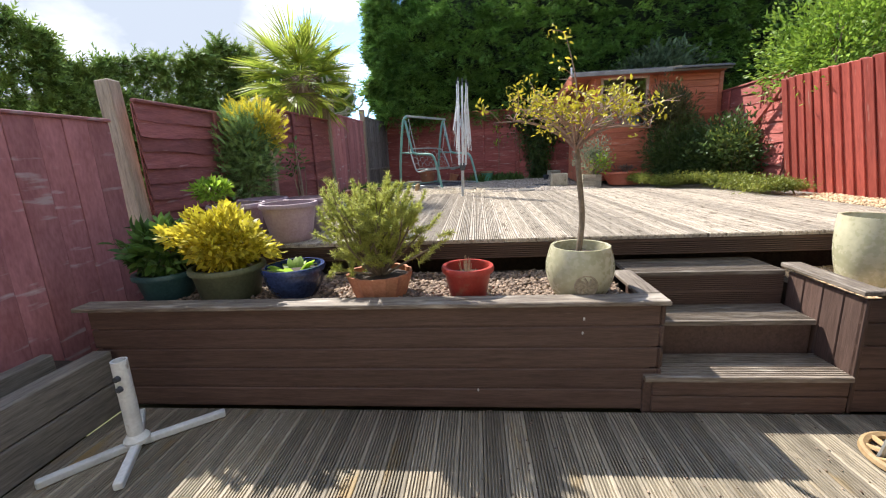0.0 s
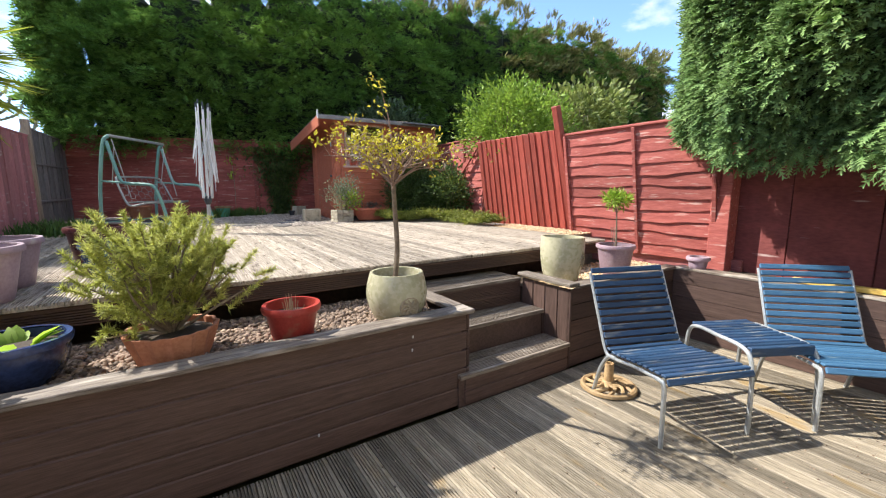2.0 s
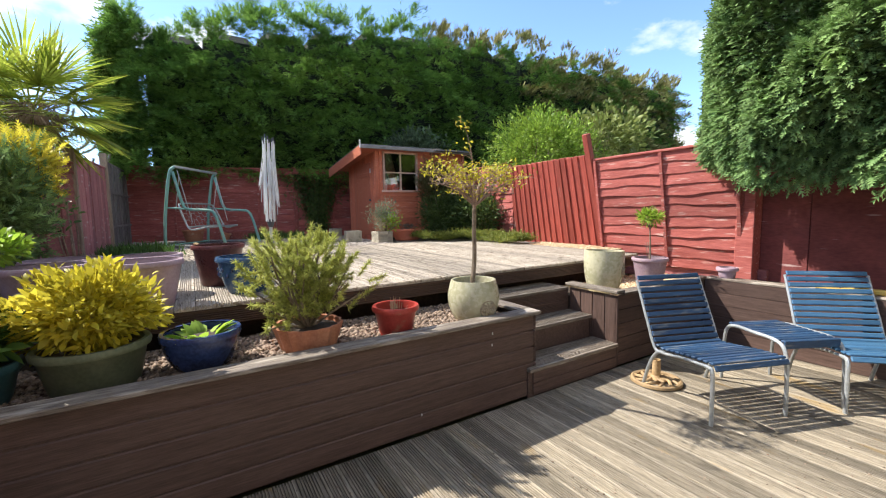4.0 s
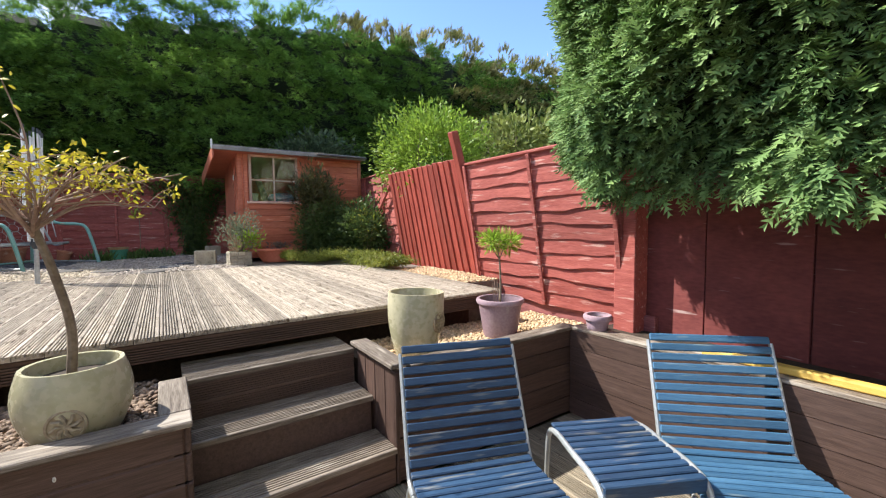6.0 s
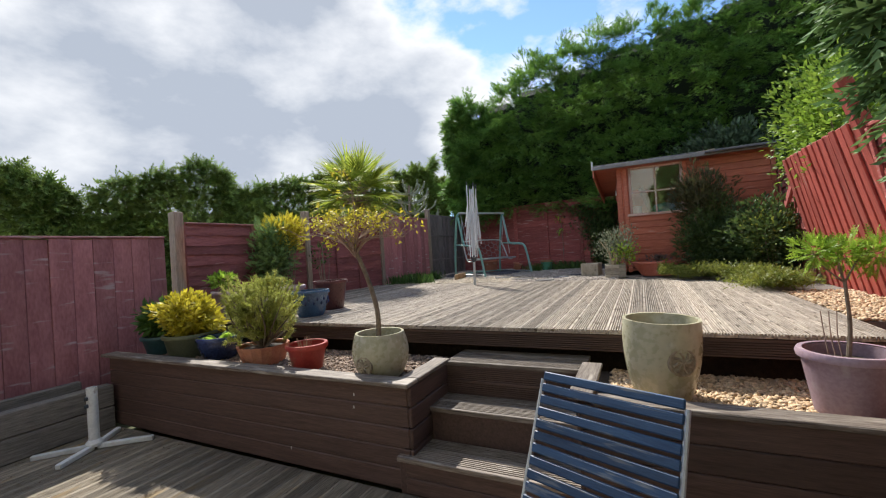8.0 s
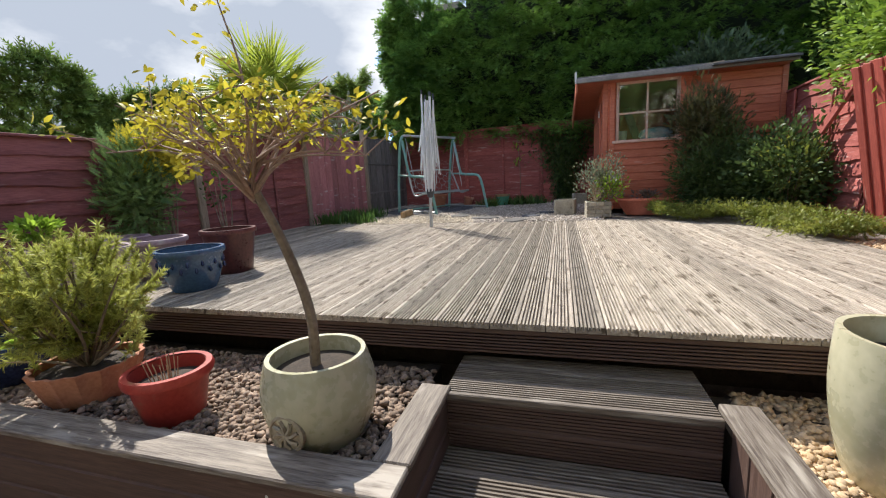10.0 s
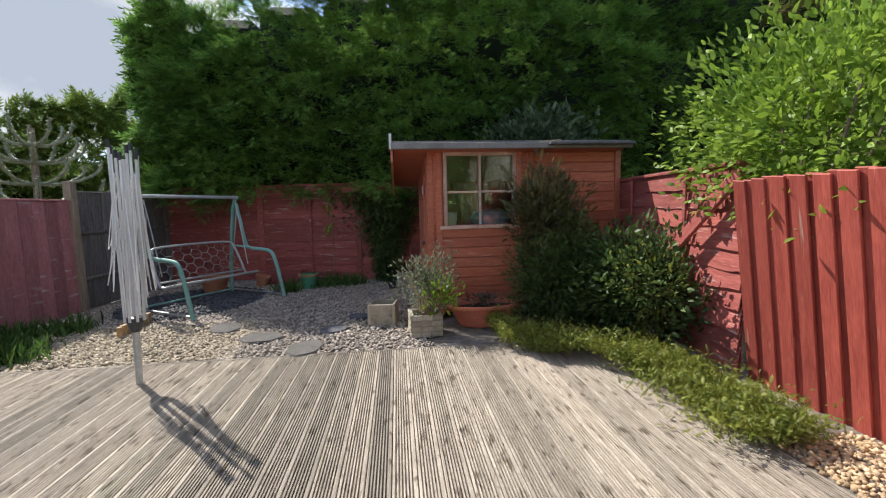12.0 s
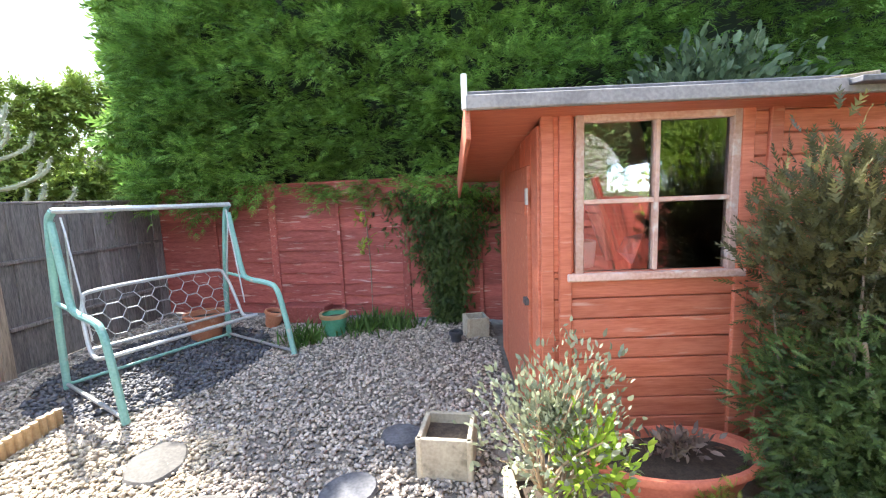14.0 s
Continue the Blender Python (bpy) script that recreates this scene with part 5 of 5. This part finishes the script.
dryer = thing("rotary_dryer", at(0.445, 5.81, ZD - 0.004, 0, 1.5, 0), "folded white rotary clothes dryer on a grey pole", "clothes dryer")
part("pole", Mesh().tube([(0, 0, 0), (0, 0, 0.42)], 0.019, 12), STEEL, dryer, smooth=True)
part("mast", Mesh().tube([(0, 0, 0.36), (0, 0, 1.36)], 0.013, 10), WHITE, dryer)
part("collar", Mesh().lathe([(0.02, 0.33), (0.03, 0.34), (0.045, 0.40), (0.045, 0.42), (0.02, 0.43)], n=16), BLACK, dryer, "dark plastic collar", smooth=True)
for k in range(8):
    a = k * math.pi / 4
    b0, b1 = Vector((0.05 * math.cos(a), 0.05 * math.sin(a), 0.40)), Vector((0.068 * math.cos(a), 0.068 * math.sin(a), 1.36 + 0.03 * (k % 3)))
    arm = part("arm", Mesh().tube([b0, b1], 0.0075, 6), WHITE, dryer)
    part("end_cap", Mesh().tube([b1, b1 + Vector((0, 0, 0.045))], 0.010, 6), BLACK, arm)
for k in range(30):
    a, a2 = random.uniform(0, 6.28), random.uniform(-0.8, 0.8)
    z0, dip, out_ = random.uniform(1.0, 1.3), random.uniform(0.45, 0.85), random.uniform(0.07, 0.135)
    p0 = Vector((0.065 * math.cos(a), 0.065 * math.sin(a), z0))
    p1 = Vector((0.065 * math.cos(a + a2), 0.065 * math.sin(a + a2), z0 - random.uniform(0.0, 0.1)))
    mid = Vector((out_ * math.cos(a + a2 / 2), out_ * math.sin(a + a2 / 2), dip))
    part("line", Mesh().tube(bend(p0, p0.lerp(mid, 0.6) + Vector((0, 0, -0.05)), mid, p1.lerp(mid, 0.6), p1, n=4), 0.0032, 4), WHITE, dryer)

# swing seat: front along its own x, long side along its own y
swing = thing("swing_seat", at(-0.065, 8.08, GZ, 0, 0, -31) @ Matrix.Scale(1.035, 4), "turquoise tubular garden swing seat frame without cushions", "swing seat")
L2 = 0.56
for s in (-1, 1):
    y = s * L2
    back = bend((-0.44, y, 0), (-0.40, y, 0.5), (-0.30, y, 1.08), (-0.22, y * 0.985, 1.19), n=5)
    part("back_leg", Mesh().tube(back, 0.022, 9), TURQ, swing, smooth=True)
    front = bend((0.46, y, 0), (0.37, y, 0.36), (0.30, y, 0.52), (0.18, y, 0.555), (-0.05, y, 0.57), (-0.13, y, 0.63), (-0.20, y, 0.9), (-0.25, y, 1.12), n=5)
    part("front_leg", Mesh().tube(front, 0.021, 9), TURQ, swing, smooth=True)
    part("foot_bar", Mesh().tube([(-0.43, y, 0.04), (0.45, y, 0.03)], 0.012, 8), STEEL, swing)
    part("brace", Mesh().tube([(-0.38, y, 0.60), (0.0, y, 0.57)], 0.013, 8), TURQ, swing)
    for dx in (-0.13, 0.10):
        part("hanger", Mesh().tube([(-0.21, y * 0.93, 1.15), (-0.19, y * 0.92, 1.05), (-0.15 + dx, y * 0.9, 0.38 if dx > 0 else 0.56)], 0.006, 6), STEEL, swing)
part("top_bar", Mesh().tube([(-0.22, -L2, 1.19), (-0.22, L2, 1.19)], 0.019, 9), STEEL, swing)
part("floor_bar", Mesh().tube([(-0.42, -L2, 0.04), (-0.42, L2, 0.04)], 0.012, 8), TURQ, swing)
seat = part("seat_frame", Mesh().tube(bend((0.12, -0.49, 0.30), (0.12, 0.49, 0.30), n=3), 0.014, 8), STEEL, swing)
part("seat_back", Mesh().tube(bend((0.12, -0.49, 0.30), (-0.08, -0.50, 0.27), (-0.16, -0.50, 0.40), (-0.24, -0.47, 0.60), (-0.27, -0.36, 0.66), (-0.27, 0.36, 0.66), (-0.24, 0.47, 0.60), (-0.16, 0.50, 0.40), (-0.08, 0.50, 0.27), (0.12, 0.49, 0.30), n=4), 0.013, 8), STEEL, swing, smooth=True)
part("seat_rail", Mesh().tube([(-0.12, -0.5, 0.31), (-0.12, 0.5, 0.31)], 0.011, 8), STEEL, swing)
wire = Mesh()
for i in range(9):
    for j in range(3):
        y0, z0 = -0.42 + i * 0.1, 0.36 + j * 0.1 + (0.05 if i % 2 else 0)
        hexa = [(-0.13 - 0.35 * (z0 + 0.055 * math.sin(k * math.pi / 3) - 0.3), y0 + 0.066 * math.cos(k * math.pi / 3), z0 + 0.055 * math.sin(k * math.pi / 3)) for k in range(7)]
        wire.tube(hexa, 0.0022, 4)
part("wire_mesh", wire, STEEL, swing, "hexagonal wire mesh back")

# stepping stones and edging
for k, (x, y, r) in enumerate(((0.91, 6.61, 0.155), (1.475, 6.74, 0.13), (1.33, 6.28, 0.15), (0.49, 6.97, 0.155), (1.66, 7.14, 0.115))):
    s = Mesh()
    prof = [(0.001, 0.0), (r, 0.0), (r * 1.02, 0.012), (r * 0.94, 0.026), (0.001, 0.03)]
    s.lathe(prof, n=18, sx=1.15 if k in (0, 2, 3) else 1.0, sy=0.85, wob=0.04 if k in (0, 2, 3) else 0.0)
    tagged(part("stepping_stone", s, SLATE if k in (1, 4) else SLAB, None, smooth=True, m=at(x, y, GZ - 0.008, 0, 0, k * 40)), "dark round stepping stone in the gravel" if k in (1, 4) else "rough grey stepping stone in the gravel", "stepping stone", "stepping stones")
edging = thing("log_edging", at(-0.33, 6.88, GZ, 0, 0, 4), "low edging of short weathered half logs", "edging")
lg = Mesh().lathe([(0.001, 0), (0.024, 0), (0.024, 0.09), (0.02, 0.1), (0.001, 0.1)], n=9).data("log", IRON)
for i in range(11):
    part("log", lg, None, edging, m=at(0, i * 0.047, random.uniform(-0.01, 0.004)))

# the house behind the walker
house = thing("house", at(0, 3.6, -0.1), "cream rendered house with a brown tiled roof and white windows", "house")
CREAM = mat("cream_render", (0.55, 0.50, 0.40), (0.68, 0.63, 0.52), 3, 0.85, 0.3)
part("wall", Mesh().box((1.2, -7.5, 2.1), (11, 0.3, 4.2)), CREAM, house)
part("roof", Mesh().box((0, 0, 0), (11.6, 3.2, 0.12), 0.02), mat("brown_roof_tiles", (0.12, 0.075, 0.055), (0.2, 0.13, 0.1), 4, 0.8, 0.5, (1, 12, 1)), house, m=at(1.2, -8.6, 4.9, 40, 0, 0))
for x in (-1.5, 1.2, 3.9):
    wf = part("window", Mesh().box((x, -7.33, 2.9), (1.2, 0.06, 0.06)).box((x, -7.33, 2.0), (1.2, 0.06, 0.06)).box((x - 0.6, -7.33, 2.45), (0.06, 0.06, 0.95)).box((x + 0.6, -7.33, 2.45), (0.06, 0.06, 0.95)).box((x, -7.33, 2.45), (0.05, 0.05, 0.9)), WHITE, house)
    part("pane", Mesh().box((x, -7.345, 2.45), (1.15, 0.02, 0.86)), BLACK, wf)

# ---- gravel and mulch ----
PEBBLE = (np.array([(0.55, 0.1, 0), (-0.5, -0.05, 0.05), (0, 0.42, 0), (0.05, -0.4, 0), (0, 0.05, 0.33), (0, 0, -0.3)]), [(0, 2, 4), (2, 1, 4), (1, 3, 4), (3, 0, 4), (2, 0, 5), (1, 2, 5), (3, 1, 5), (0, 3, 5)])


def gravel(name, n, x0, x1, y0, y1, z, size, material, label, keep=None, rise=0.012):
    pl = np.stack([rng.uniform(x0, x1, n), rng.uniform(y0, y1, n), z + rng.uniform(0, rise, n)], 1)
    if keep is not None:
        pl = pl[keep(pl)]
    d = rng.normal(0, 1, pl.shape) * (1, 1, 0.25)
    ob = leaves(name, pl, d, rng.uniform(size * 0.6, size * 1.4, len(pl)), material, None, PEBBLE, 0.35)
    return tagged(ob, label, "gravel", "", "stuff")


def slate_zone(p):
    return (p[:, 0] + 0.35) ** 2 / 0.55 + (p[:, 1] - 8.25) ** 2 / 0.75 < 1


gravel("gravel", 30000, -1.35, 2.3, 6.16, 9.6, 0.716, 0.03, STONES, "pale grey and cream gravel of the upper garden", lambda p: (p[:, 1] < 9.7 - 0.184 * (p[:, 0] + 1.36)) & ~slate_zone(p) & ~((p[:, 0] < 0.75) & (p[:, 1] < 7.15)))
gravel("beige_gravel", 7500, -1.2, 0.85, 6.15, 7.25, 0.716, 0.03, BEIGE_STONES, "beige gravel between the deck and the swing")
gravel("slate_chips", 5500, -1.3, 0.7, 7.2, 9.2, 0.718, 0.04, SLATE, "dark slate chips under the swing seat", slate_zone)
gravel("golden_gravel", 8000, 2.40, 4.02, 2.30, 2.98, 0.470, 0.03, GOLD_STONES, "golden gravel in the bed below the red fence")
gravel("golden_gravel", 2400, 3.62, 4.05, 3.35, 4.7, 0.714, 0.03, GOLD_STONES, "golden gravel beside the deck edge")
gravel("bark_mulch", 7000, -1.22, 1.38, 2.3, 2.9, 0.502, 0.034, BARKCHIP, "bark chips and stones covering the planter soil")
gravel("fallen_bark", 900, -1.15, 3.5, 0.6, 2.2, 0.001, 0.010, BARKCHIP, "crumbs of bark and soil on the lower deck", rise=0.002)

# ---- decking ----
lower = thing("lower_deck", at(0, 0, 0), "weathered grooved timber decking of the lower terrace", "decking", kind="structure")
data = grooved(5.2, 0.0965, DECK_LOW)
for i in range(49):
    lay(data, lower, (-1.26 + i * 0.1, -3.0, 0.0), RIGHT, AHEAD, "decking_board")
part("joists", Mesh().box((1.2, -0.4, -0.05), (4.8, 5.2, 0.03)), SOIL, lower)
upper = thing("upper_deck", at(0, 0, 0), "sun-bleached grooved timber decking of the upper terrace", "decking", kind="structure")
for i in range(51):
    x = -1.5 + i * 0.1
    lay(grooved(YB - YD, 0.0965, DECK), upper, (x, YD, ZD), RIGHT, AHEAD, "decking_board")
lay(grooved(5.1, 0.095, BROWN), upper, (3.6, YD + 0.012, ZD - 0.124), UP, LEFT, "fascia")
part("joists", Mesh().box((1.05, 4.5, ZD - 0.05), (5.0, 3.15, 0.03)), SOIL, upper)
part("bearer", Mesh().box((1.05, YD + 0.42, 0.5), (5.08, 0.03, 0.3)), SOIL, upper)
lay(plank(5.1, 0.022, 0.02, CAP), upper, (-1.5, YB + 0.024, ZD + 0.001), NEAR, RIGHT, "edge_trim")
